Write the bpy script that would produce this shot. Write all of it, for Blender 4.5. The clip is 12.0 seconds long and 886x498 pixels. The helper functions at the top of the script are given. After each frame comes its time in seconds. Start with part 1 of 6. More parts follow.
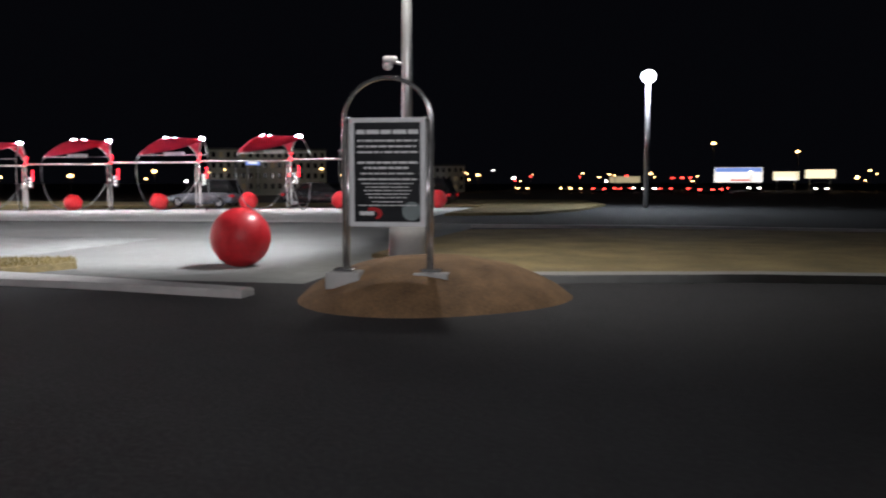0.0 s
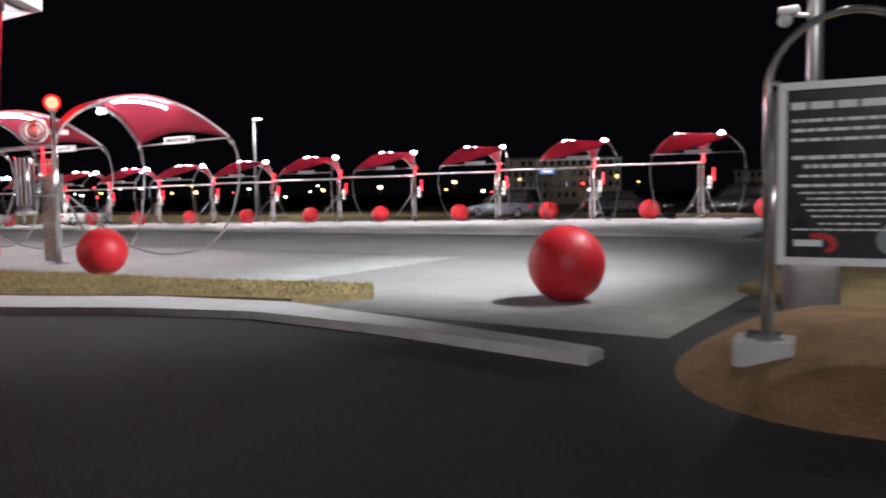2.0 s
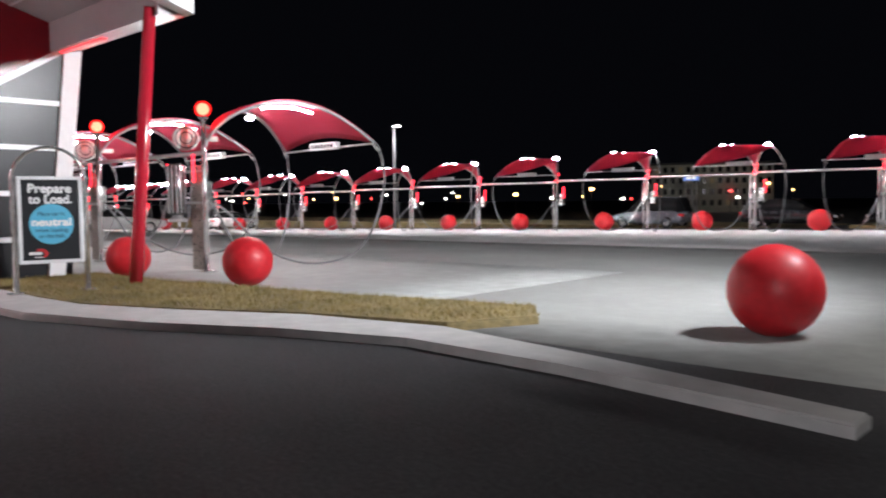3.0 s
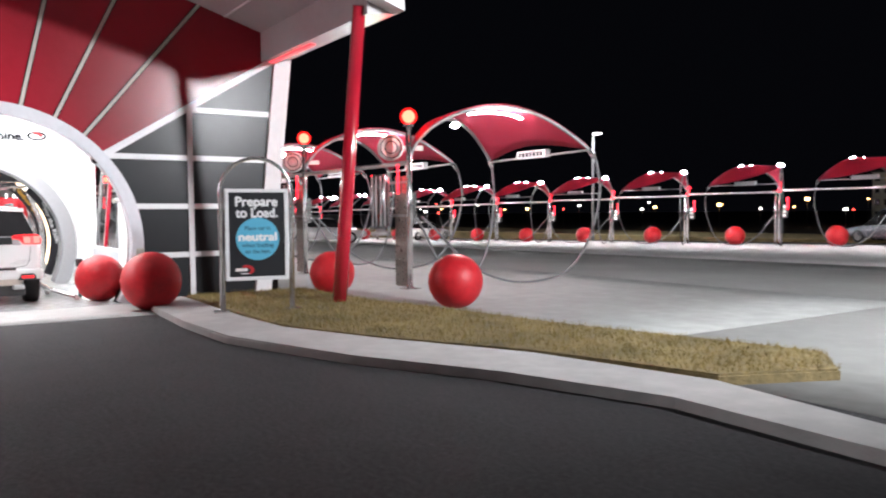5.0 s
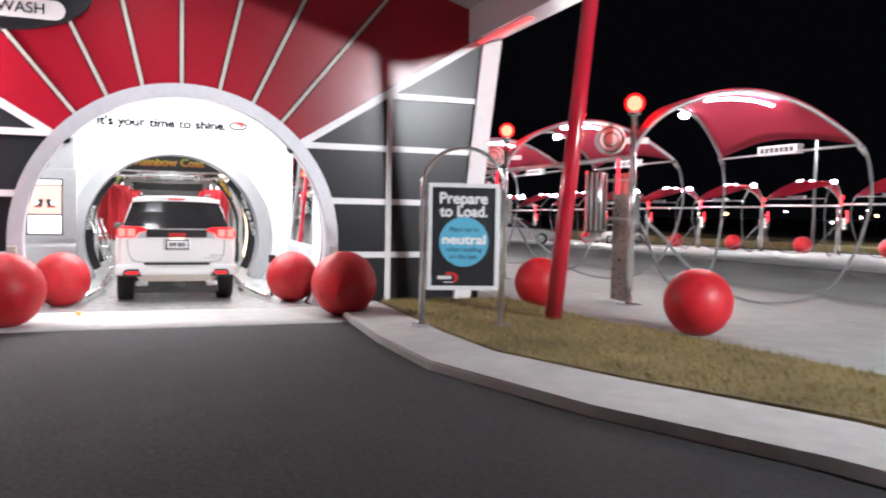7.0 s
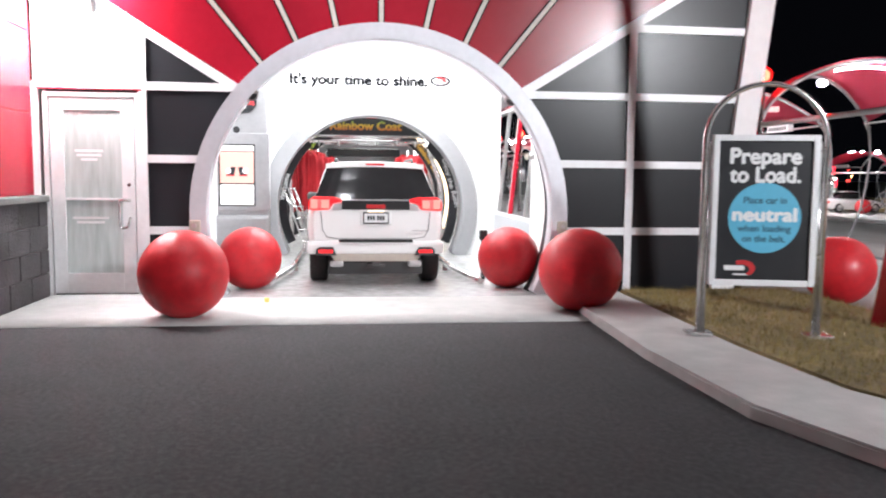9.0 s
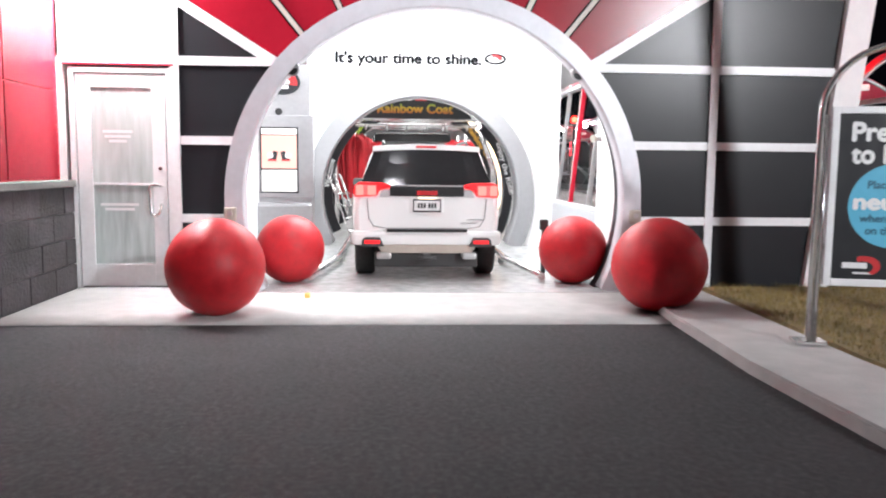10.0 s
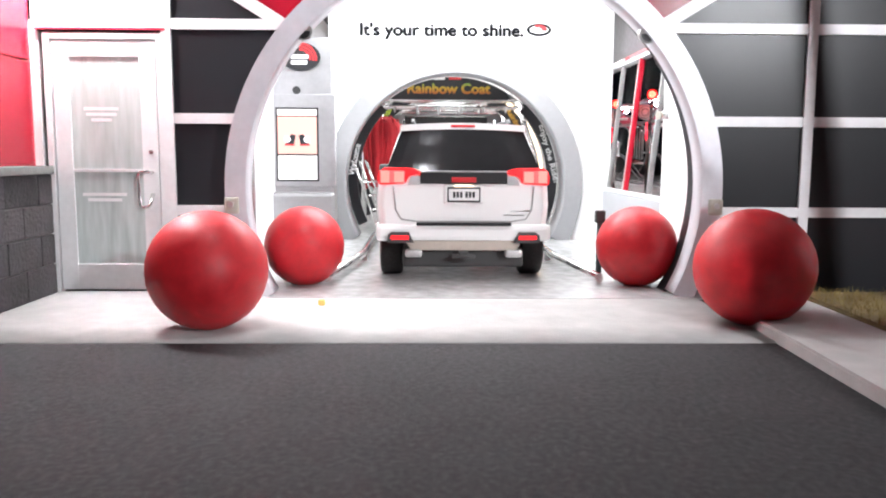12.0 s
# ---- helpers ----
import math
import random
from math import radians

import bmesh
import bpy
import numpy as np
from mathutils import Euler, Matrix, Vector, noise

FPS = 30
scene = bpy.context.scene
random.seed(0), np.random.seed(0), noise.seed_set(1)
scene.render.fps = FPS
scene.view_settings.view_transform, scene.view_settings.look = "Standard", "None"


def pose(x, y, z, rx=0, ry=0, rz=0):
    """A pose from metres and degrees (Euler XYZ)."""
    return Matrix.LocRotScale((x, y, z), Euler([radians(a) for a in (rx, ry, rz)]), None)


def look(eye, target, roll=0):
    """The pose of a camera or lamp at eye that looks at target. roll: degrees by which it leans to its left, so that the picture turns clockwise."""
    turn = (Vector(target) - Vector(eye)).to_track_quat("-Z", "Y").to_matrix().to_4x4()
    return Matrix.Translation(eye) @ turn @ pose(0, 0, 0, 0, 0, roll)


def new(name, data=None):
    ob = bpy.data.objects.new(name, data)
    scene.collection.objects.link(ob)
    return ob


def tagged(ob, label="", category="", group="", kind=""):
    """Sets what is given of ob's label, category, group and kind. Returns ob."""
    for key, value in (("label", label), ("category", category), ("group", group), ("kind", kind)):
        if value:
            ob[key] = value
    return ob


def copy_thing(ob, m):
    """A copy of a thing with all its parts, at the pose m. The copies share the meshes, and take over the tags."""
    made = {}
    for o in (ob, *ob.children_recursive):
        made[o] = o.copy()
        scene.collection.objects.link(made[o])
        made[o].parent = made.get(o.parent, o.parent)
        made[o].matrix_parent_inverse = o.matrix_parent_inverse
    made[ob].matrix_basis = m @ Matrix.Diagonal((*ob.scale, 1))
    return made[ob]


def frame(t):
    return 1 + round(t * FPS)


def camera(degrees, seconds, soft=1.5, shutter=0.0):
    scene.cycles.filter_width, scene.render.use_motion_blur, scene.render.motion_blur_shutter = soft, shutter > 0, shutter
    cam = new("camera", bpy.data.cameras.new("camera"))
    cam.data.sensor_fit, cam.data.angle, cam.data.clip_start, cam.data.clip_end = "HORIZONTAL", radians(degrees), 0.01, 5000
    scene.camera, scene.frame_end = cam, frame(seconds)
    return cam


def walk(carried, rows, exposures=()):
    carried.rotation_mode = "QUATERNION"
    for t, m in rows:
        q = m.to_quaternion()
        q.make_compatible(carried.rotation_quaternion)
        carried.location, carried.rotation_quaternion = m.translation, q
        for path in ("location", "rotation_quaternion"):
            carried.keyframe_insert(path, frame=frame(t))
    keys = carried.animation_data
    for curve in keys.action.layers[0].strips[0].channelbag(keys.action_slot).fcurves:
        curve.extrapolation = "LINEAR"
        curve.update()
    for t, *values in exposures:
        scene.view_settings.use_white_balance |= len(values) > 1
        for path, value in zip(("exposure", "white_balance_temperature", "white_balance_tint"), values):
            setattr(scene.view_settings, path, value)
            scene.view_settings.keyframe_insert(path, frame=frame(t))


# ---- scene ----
cam = camera(59.0, 12.0, 2.0, 0.5)
ROWS = [
    (0, (-0.16, 0.255, 1.422), (-0.578, 2.204, 1.254), -0.0),
    (0.5, (-0.539, 0.994, 1.414), (-1.131, 2.897, 1.248), -0.2),
    (1, (-1.045, 1.802, 1.43), (-1.816, 3.64, 1.272), -0.2),
    (1.5, (-1.543, 2.467, 1.445), (-2.473, 4.231, 1.295), -0.3),
    (2, (-2.095, 3.078, 1.452), (-3.183, 4.749, 1.31), -0.9),
    (2.5, (-2.67, 3.529, 1.497), (-3.893, 5.106, 1.365), -0.6),
    (3, (-3.235, 3.861, 1.508), (-4.588, 5.328, 1.387), -0.6),
    (5, (-4.857, 4.582, 1.578), (-6.521, 5.689, 1.487), -0.5),
    (5.5, (-5.298, 4.713, 1.579), (-7.017, 5.732, 1.493), -0.4),
    (6, (-5.803, 4.838, 1.586), (-7.577, 5.756, 1.502), -0.1),
    (6.5, (-6.31, 4.944, 1.599), (-8.134, 5.76, 1.513), 0.5),
    (7, (-6.899, 5.023, 1.597), (-8.771, 5.722, 1.503), 1.1),
    (9, (-9.562, 5.018, 1.561), (-11.538, 5.263, 1.378), 0.6),
    (9.5, (-10.063, 5.034, 1.526), (-12.045, 5.214, 1.327), 0.6),
    (10, (-10.559, 5.001, 1.491), (-12.544, 5.128, 1.279), 0.6),
    (10.5, (-10.968, 4.973, 1.484), (-12.953, 5.066, 1.258), 0.5),
    (11, (-11.369, 4.997, 1.449), (-13.355, 5.064, 1.217), 0.4),
    (11.5, (-11.712, 5.014, 1.421), (-13.698, 5.066, 1.185), 0.3),
    (12, (-12.042, 5.013, 1.405), (-14.028, 5.058, 1.167), 0.3),
]
walk(cam, [(t, look(eye, target, roll)) for t, eye, target, roll in ROWS])

# ---- world and lights ----
world = bpy.data.worlds.new("night")
scene.world = world
world.use_nodes = True
world.node_tree.nodes["Background"].inputs[0].default_value = (0.0016, 0.0017, 0.0026, 1)
world.node_tree.nodes["Background"].inputs[1].default_value = 1.0


def lamp(name, kind, where, power, colour=(1, 1, 1), size=0.3, target=None, size_y=None, spot=None):
    d = bpy.data.lights.new(name, kind)
    d.energy, d.color = power, colour
    if kind == "AREA":
        d.size = size
        if size_y:
            d.shape, d.size_y = "RECTANGLE", size_y
    else:
        d.shadow_soft_size = size
    if spot:
        d.spot_size, d.spot_blend = radians(spot), 0.9
    ob = new(name, d)
    ob.matrix_world = look(where, target) if target else Matrix.Translation(where)
    return ob


lamp("lot_light", "SPOT", (-3.5, 14.75, 6.12), 11500, (0.94, 0.95, 1.0), 0.36, (-20.0, 15.0, 2.5), None, 130)
# Added fill with no lamp head of its own; brightens mulch bed and lawn.
lamp("added_lot_fill", "SPOT", (-3.3, 12.25, 6.5), 1500, (1.0, 0.96, 0.92), 0.2, (-0.8, 13.2, 0), None, 104)
# Added lamp without a post, in place of the passing car's headlights.
lamp("unseen_headlight_fill", "SPOT", (5.5, -9.0, 6.5), 5200, (0.97, 0.96, 1.0), 0.25, (-3.6, 9.6, 0.9), None, 34)
lamp("row_post_light", "SPOT", (-42.3, 41.73, 6.55), 2500, (0.95, 0.97, 1.0), 0.25, (-38.0, 48.0, 0), None, 150)
lamp("soffit_end_light", "SPOT", (-18.3, 9.75, 5.2), 55, (0.96, 0.97, 1.0), 0.12, (-18.9, 9.75, 0), None, 84)
# Unseen point lamp, added to brighten the distant building's wall.
lamp("far_building_fill", "POINT", (-48.0, 108.0, 7.0), 280, (1.0, 0.92, 0.8), 0.4)
lamp("far_lot_light", "SPOT", (1.63, 43.2, 6.9), 8000, (0.82, 0.9, 1.0), 0.3, (1.0, 40.0, 0), None, 165)
lamp("vestibule_light", "AREA", (-22.6, 5.5, 4.05), 520, (0.95, 0.97, 1.0), 4.0, (-22.9, 5.5, 0), 3.0)
lamp("tunnel_light", "AREA", (-30.0, 5.5, 4.1), 480, (0.96, 0.98, 1.0), 6.0, (-30.0, 5.5, 0), 2.6)
lamp("door_light", "POINT", (-19.5, 1.72, 3.55), 300, (0.97, 0.98, 1.0), 0.14)
# Added spot, no fixture in the soffit; lifts the ring and the SUV's rear.
lamp("added_entrance_fill", "SPOT", (-16.6, 4.6, 6.9), 1450, (0.95, 0.96, 1.0), 0.3, (-20.2, 5.2, 1.2), None, 66)
lamp("portal_light", "AREA", (-20.4, 5.5, 3.75), 110, (0.96, 0.98, 1.0), 3.2, (-25.0, 5.5, 1.6), 0.3)


# ---- materials ----
def mat(name, colour, rough=0.5, metal=0.0, var=0.15, scale=6.0, bump=0.0, bump_scale=60.0, coat=0.0, rand=0.0, spec=0.5, rv=0.2, stretch=None):
    """A surface with stains at two scales, fine grain and roughness that varies."""
    m = bpy.data.materials.new(name)
    m.use_nodes = True
    nt = m.node_tree
    b = nt.nodes["Principled BSDF"]
    b.inputs["Metallic"].default_value = metal
    b.inputs["Coat Weight"].default_value = coat
    b.inputs["Specular IOR Level"].default_value = spec
    geo = nt.nodes.new("ShaderNodeNewGeometry")
    n1 = nt.nodes.new("ShaderNodeTexNoise")
    n1.inputs["Scale"].default_value, n1.inputs["Detail"].default_value = scale * 0.35, 4
    n2 = nt.nodes.new("ShaderNodeTexNoise")
    n2.inputs["Scale"].default_value, n2.inputs["Detail"].default_value = scale * 4, 6
    place = geo.outputs["Position"]
    if stretch:
        pull = nt.nodes.new("ShaderNodeVectorMath")
        pull.operation = "MULTIPLY"
        pull.inputs[1].default_value = stretch
        nt.links.new(place, pull.inputs[0])
        place = pull.outputs[0]
    nt.links.new(place, n1.inputs["Vector"])
    nt.links.new(place, n2.inputs["Vector"])
    add = nt.nodes.new("ShaderNodeMath")
    add.operation = "ADD"
    nt.links.new(n1.outputs[0], add.inputs[0])
    nt.links.new(n2.outputs[0], add.inputs[1])
    last = add
    if rand:
        oi = nt.nodes.new("ShaderNodeObjectInfo")
        mr = nt.nodes.new("ShaderNodeMath")
        mr.operation = "MULTIPLY_ADD"
        mr.inputs[1].default_value = rand
        nt.links.new(oi.outputs["Random"], mr.inputs[0])
        nt.links.new(add.outputs[0], mr.inputs[2])
        last = mr
    ramp = nt.nodes.new("ShaderNodeMapRange")
    ramp.inputs[1].default_value, ramp.inputs[2].default_value = 0.65, 1.35 + rand
    ramp.inputs[3].default_value, ramp.inputs[4].default_value = 1 - var, 1 + var
    nt.links.new(last.outputs[0], ramp.inputs[0])
    mul = nt.nodes.new("ShaderNodeVectorMath")
    mul.operation = "SCALE"
    mul.inputs[0].default_value = colour
    nt.links.new(ramp.outputs[0], mul.inputs["Scale"])
    nt.links.new(mul.outputs[0], b.inputs["Base Color"])
    rr = nt.nodes.new("ShaderNodeMapRange")
    rr.inputs[1].default_value, rr.inputs[2].default_value = 0.3, 0.7
    rr.inputs[3].default_value, rr.inputs[4].default_value = max(0.02, rough * (1 - rv)), min(1, rough * (1 + rv))
    nt.links.new(n2.outputs[0], rr.inputs[0])
    nt.links.new(rr.outputs[0], b.inputs["Roughness"])
    if bump:
        n3 = nt.nodes.new("ShaderNodeTexNoise")
        n3.inputs["Scale"].default_value, n3.inputs["Detail"].default_value = bump_scale, 5
        nt.links.new(geo.outputs["Position"], n3.inputs["Vector"])
        bp = nt.nodes.new("ShaderNodeBump")
        bp.inputs["Strength"].default_value, bp.inputs["Distance"].default_value = bump, 0.02
        nt.links.new(n3.outputs[0], bp.inputs["Height"])
        nt.links.new(bp.outputs[0], b.inputs["Normal"])
    return m


def glow(name, colour, strength):
    m = bpy.data.materials.new(name)
    m.use_nodes = True
    b = m.node_tree.nodes["Principled BSDF"]
    b.inputs["Base Color"].default_value = (*[0.4 * c for c in colour], 1)
    b.inputs["Emission Color"].default_value = (*colour, 1)
    b.inputs["Emission Strength"].default_value = strength
    return m


def glass_mat(name, colour=(1, 1, 1), rough=0.02, ior=1.08):
    m = bpy.data.materials.new(name)
    m.use_nodes = True
    nt = m.node_tree
    nt.nodes.remove(nt.nodes["Principled BSDF"])
    out = nt.nodes["Material Output"]
    tr, gl, mx, fr = (nt.nodes.new("ShaderNode" + k) for k in ("BsdfTransparent", "BsdfGlossy", "MixShader", "Fresnel"))
    tr.inputs[0].default_value = (*colour, 1)
    gl.inputs["Roughness"].default_value = rough
    fr.inputs[0].default_value = ior
    nt.links.new(fr.outputs[0], mx.inputs[0])
    nt.links.new(tr.outputs[0], mx.inputs[1])
    nt.links.new(gl.outputs[0], mx.inputs[2])
    nt.links.new(mx.outputs[0], out.inputs[0])
    return m


ASPHALT = mat("asphalt", (0.021, 0.021, 0.023), 0.85, 0, 0.3, 6.0, 0.4, 160)
CONCRETE = mat("concrete", (0.42, 0.415, 0.405), 0.8, 0, 0.22, 1.0, 0.25, 40)
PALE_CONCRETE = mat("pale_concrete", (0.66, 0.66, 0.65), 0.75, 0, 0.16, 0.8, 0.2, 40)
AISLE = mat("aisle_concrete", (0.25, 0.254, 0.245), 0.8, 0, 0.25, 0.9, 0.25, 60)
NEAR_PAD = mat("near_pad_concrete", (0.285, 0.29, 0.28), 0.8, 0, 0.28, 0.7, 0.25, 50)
GRASS_SOIL = mat("dry_turf", (0.20, 0.155, 0.07), 0.95, 0, 0.5, 3.0, 0.8, 30)
MULCH = mat("mulch", (0.20, 0.115, 0.055), 0.95, 0, 0.5, 8.0, 0.9, 35)
RED_PANEL = mat("red_panel", (0.30, 0.009, 0.022), 0.26, 0, 0.06, 2.0, 0, 8, 0, 0, 0.36, 0.05)
RED_BALL = mat("red_plastic", (0.52, 0.016, 0.024), 0.48, 0, 0.2, 3.0, 0.05, 30, 0.05, 0, 0.4)
RED_STEEL = mat("red_painted_steel", (0.45, 0.016, 0.035), 0.2, 0, 0.05, 4.0, 0, 40, 0.5)
RED_FABRIC = mat("red_canvas", (0.58, 0.05, 0.10), 0.7, 0, 0.1, 1.5, 0.15, 120)


def let_through(m, share, colour):
    """Some of the light that falls on one side glows through to the other."""
    nt = m.node_tree
    out, b = nt.nodes["Material Output"], nt.nodes["Principled BSDF"]
    tr, mx = nt.nodes.new("ShaderNodeBsdfTranslucent"), nt.nodes.new("ShaderNodeMixShader")
    tr.inputs[0].default_value = (*colour, 1)
    mx.inputs[0].default_value = share
    nt.links.new(b.outputs[0], mx.inputs[1])
    nt.links.new(tr.outputs[0], mx.inputs[2])
    nt.links.new(mx.outputs[0], out.inputs[0])


let_through(RED_FABRIC, 0.5, (0.8, 0.16, 0.24))
WHITE = mat("white_panel", (0.8, 0.8, 0.8), 0.45, 0, 0.05, 2.0, 0.03, 30)
SOFFIT = mat("soffit_white", (0.62, 0.61, 0.62), 0.5, 0, 0.07, 2.0)
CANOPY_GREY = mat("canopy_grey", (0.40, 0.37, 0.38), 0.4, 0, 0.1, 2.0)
SILVER = mat("silver_paint", (0.74, 0.74, 0.75), 0.42, 0.1, 0.07, 4.0)
BATTEN = mat("pale_batten", (0.52, 0.48, 0.43), 0.45, 0.1, 0.1, 5.0)
STEEL = mat("stainless_steel", (0.74, 0.73, 0.72), 0.17, 0.88, 0.1, 6.0)
GALV = mat("galvanised_pipe", (0.52, 0.52, 0.52), 0.35, 0.7, 0.15, 8.0)
BLACK_PANEL = mat("charcoal_panel", (0.019, 0.020, 0.023), 0.30, 0, 0.05, 0.8, 0, 8, 0, 0, 0.25, 0.03)
BLACK = mat("black_plastic", (0.012, 0.012, 0.013), 0.45, 0, 0.2, 6.0)
HOSE = mat("grey_hose", (0.15, 0.15, 0.155), 0.6, 0, 0.15, 20.0)
BLOCK = mat("grey_block", (0.055, 0.052, 0.056), 0.85, 0, 0.75, 7.0, 1.0, 28, 0, 0.3)
MORTAR = mat("mortar", (0.12, 0.12, 0.12), 0.95, 0, 0.2, 8.0)
LED = glow("led_white", (0.98, 0.96, 1.0), 560.0)
LED_FLOOD = glow("flood_white", (0.98, 0.97, 1.0), 1500.0)
GLOBE_CORE = glow("globe_core_light", (1.0, 0.24, 0.17), 110.0)


def red_shell():
    """A thin red shell that glows a little and lets its lamp shine through."""
    m = bpy.data.materials.new("red_globe_shell")
    m.use_nodes = True
    nt = m.node_tree
    nt.nodes.remove(nt.nodes["Principled BSDF"])
    tr, em, mx = (nt.nodes.new("ShaderNode" + k) for k in ("BsdfTransparent", "Emission", "MixShader"))
    tr.inputs[0].default_value = (1.0, 0.05, 0.04, 1)
    em.inputs[0].default_value, em.inputs[1].default_value = (1.0, 0.02, 0.02, 1), 2.6
    mx.inputs[0].default_value = 0.4
    nt.links.new(tr.outputs[0], mx.inputs[1])
    nt.links.new(em.outputs[0], mx.inputs[2])
    nt.links.new(mx.outputs[0], nt.nodes["Material Output"].inputs[0])
    return m


RED_GLOBE = red_shell()
RED_NEON = glow("red_neon", (1.0, 0.02, 0.04), 4.0)
RED_ACCENT = glow("red_accent", (1.0, 0.06, 0.07), 1.6)
PRINT_BLACK = mat("sign_black", (0.014, 0.015, 0.018), 0.35, 0, 0.15, 4.0)
MATTE_BLACK = mat("matte_black_film", (0.012, 0.012, 0.014), 0.95, 0, 0.1, 4.0, 0, 40, 0, 0, 0.05)
PRINT_WHITE = mat("print_white", (0.75, 0.75, 0.75), 0.5, 0, 0.05, 8.0)
PRINT_BLUE = mat("print_blue", (0.10, 0.42, 0.60), 0.4, 0, 0.06, 5.0)
PRINT_NAVY = mat("print_navy", (0.03, 0.13, 0.2), 0.4, 0, 0.06, 5.0)
PRINT_RED = mat("print_red", (0.5, 0.02, 0.025), 0.4, 0, 0.06, 5.0)
# Door glass: upright streaks of reflection are put into the colour by stretched noise.
STREAKED_GLASS = mat("reflection_streaked_glass", (0.47, 0.53, 0.52), 0.1, 0, 0.3, 0.9, 0, 40, 0.4, stretch=(1.0, 4.0, 0.5))


WET_FLOOR = mat("wet_concrete", (0.45, 0.45, 0.45), 0.22, 0, 0.25, 1.5, 0.1, 20)
ARCH_GREY = mat("arch_grey", (0.28, 0.28, 0.29), 0.4, 0.1, 0.06, 3.0)


# ---- mesh helpers ----
def box(bm, x0, x1, y0, y1, z0, z1, bevel=0.0):
    r = bmesh.ops.create_cube(bm, size=1)
    for v in r["verts"]:
        v.co = Vector(((x0 + x1) / 2 + v.co.x * (x1 - x0), (y0 + y1) / 2 + v.co.y * (y1 - y0), (z0 + z1) / 2 + v.co.z * (z1 - z0)))
    if bevel:
        es = list({e for v in r["verts"] for e in v.link_edges})
        bmesh.ops.bevel(bm, geom=es, offset=bevel, segments=2, affect="EDGES", profile=0.6)
    return r


def sweep(bm, pts, radius, seg=10, closed=False):
    """A round tube along points; radius is a number or one a point."""
    pts = [Vector(p) for p in pts]
    n = len(pts)
    rad = radius if isinstance(radius, (list, tuple)) else [radius] * n
    rings, up = [], None
    for i, p in enumerate(pts):
        d = (pts[min(i + 1, n - 1)] - pts[max(i - 1, 0)]).normalized()
        if up is None:
            up = d.orthogonal().normalized()
        up = (up - d * up.dot(d)).normalized()
        side = d.cross(up)
        rings.append([bm.verts.new(p + (up * math.cos(a) + side * math.sin(a)) * rad[i]) for a in [2 * math.pi * k / seg for k in range(seg)]])
    for a, b in zip(rings, rings[1:]):
        for k in range(seg):
            bm.faces.new((a[k], a[(k + 1) % seg], b[(k + 1) % seg], b[k])).smooth = True
    bm.faces.new(rings[0][::-1])
    bm.faces.new(rings[-1])


def prism(bm, poly, axis, a, b):
    """Extrude a closed 2D outline along axis from a to b. The outline's two numbers are the other axes in xyz order."""
    k = "xyz".index(axis)

    def at(p, h):
        q = list(p)
        q.insert(k, h)
        return bm.verts.new(q)

    lo, hi = [at(p, a) for p in poly], [at(p, b) for p in poly]
    bm.faces.new(lo), bm.faces.new(hi)
    n = len(poly)
    for i in range(n):
        bm.faces.new((lo[i], lo[(i + 1) % n], hi[(i + 1) % n], hi[i]))


def ball(bm, c, r, u=28, v=18, squash=1.0):
    g = bmesh.ops.create_uvsphere(bm, u_segments=u, v_segments=v, radius=r)
    for w in g["verts"]:
        w.co = Vector((w.co.x, w.co.y, w.co.z * squash)) + Vector(c)
    for f in bm.faces:
        f.smooth = True


def ribbon(bm, inner, outer, axis, a, b, closed=False):
    """A band between two 2D lines of equal length, extruded along axis from a to b."""
    k = "xyz".index(axis)

    def at(p, h):
        q = list(p)
        q.insert(k, h)
        return bm.verts.new(q)

    grid = [[at(p, h) for p in line] for line in (inner, outer) for h in (a, b)]
    ia, ib, oa, ob_ = grid
    n = len(inner)
    for i in range(n if closed else n - 1):
        j = (i + 1) % n
        bm.faces.new((ia[i], ia[j], oa[j], oa[i]))
        bm.faces.new((ib[i], ob_[i], ob_[j], ib[j]))
        f = bm.faces.new((ia[i], ib[i], ib[j], ia[j]))
        g = bm.faces.new((oa[i], oa[j], ob_[j], ob_[i]))
        f.smooth = g.smooth = True
    if not closed:
        bm.faces.new((ia[0], oa[0], ob_[0], ib[0]))
        bm.faces.new((ia[-1], ib[-1], ob_[-1], oa[-1]))


def part(name, bm, material, parent=None, label="", at=None):
    """Link a bmesh as one mesh object, under a thing or part where a parent is given."""
    bmesh.ops.recalc_face_normals(bm, faces=bm.faces)
    me = bpy.data.meshes.new(name)
    bm.to_mesh(me)
    bm.free()
    me.materials.append(material)
    ob = new(name, me)
    if parent:
        ob.parent = parent
    if at is not None:
        ob.matrix_basis = at
    if label:
        ob["label"] = label
    return ob


def empty(name, m, label, category, group=""):
    ob = new(name)
    ob.empty_display_size = 0.2
    ob.matrix_basis = m
    return tagged(ob, label, category, group)


def structure(name, bm, material, label="", category=""):
    return tagged(part(name, bm, material), label, category, "", "structure")


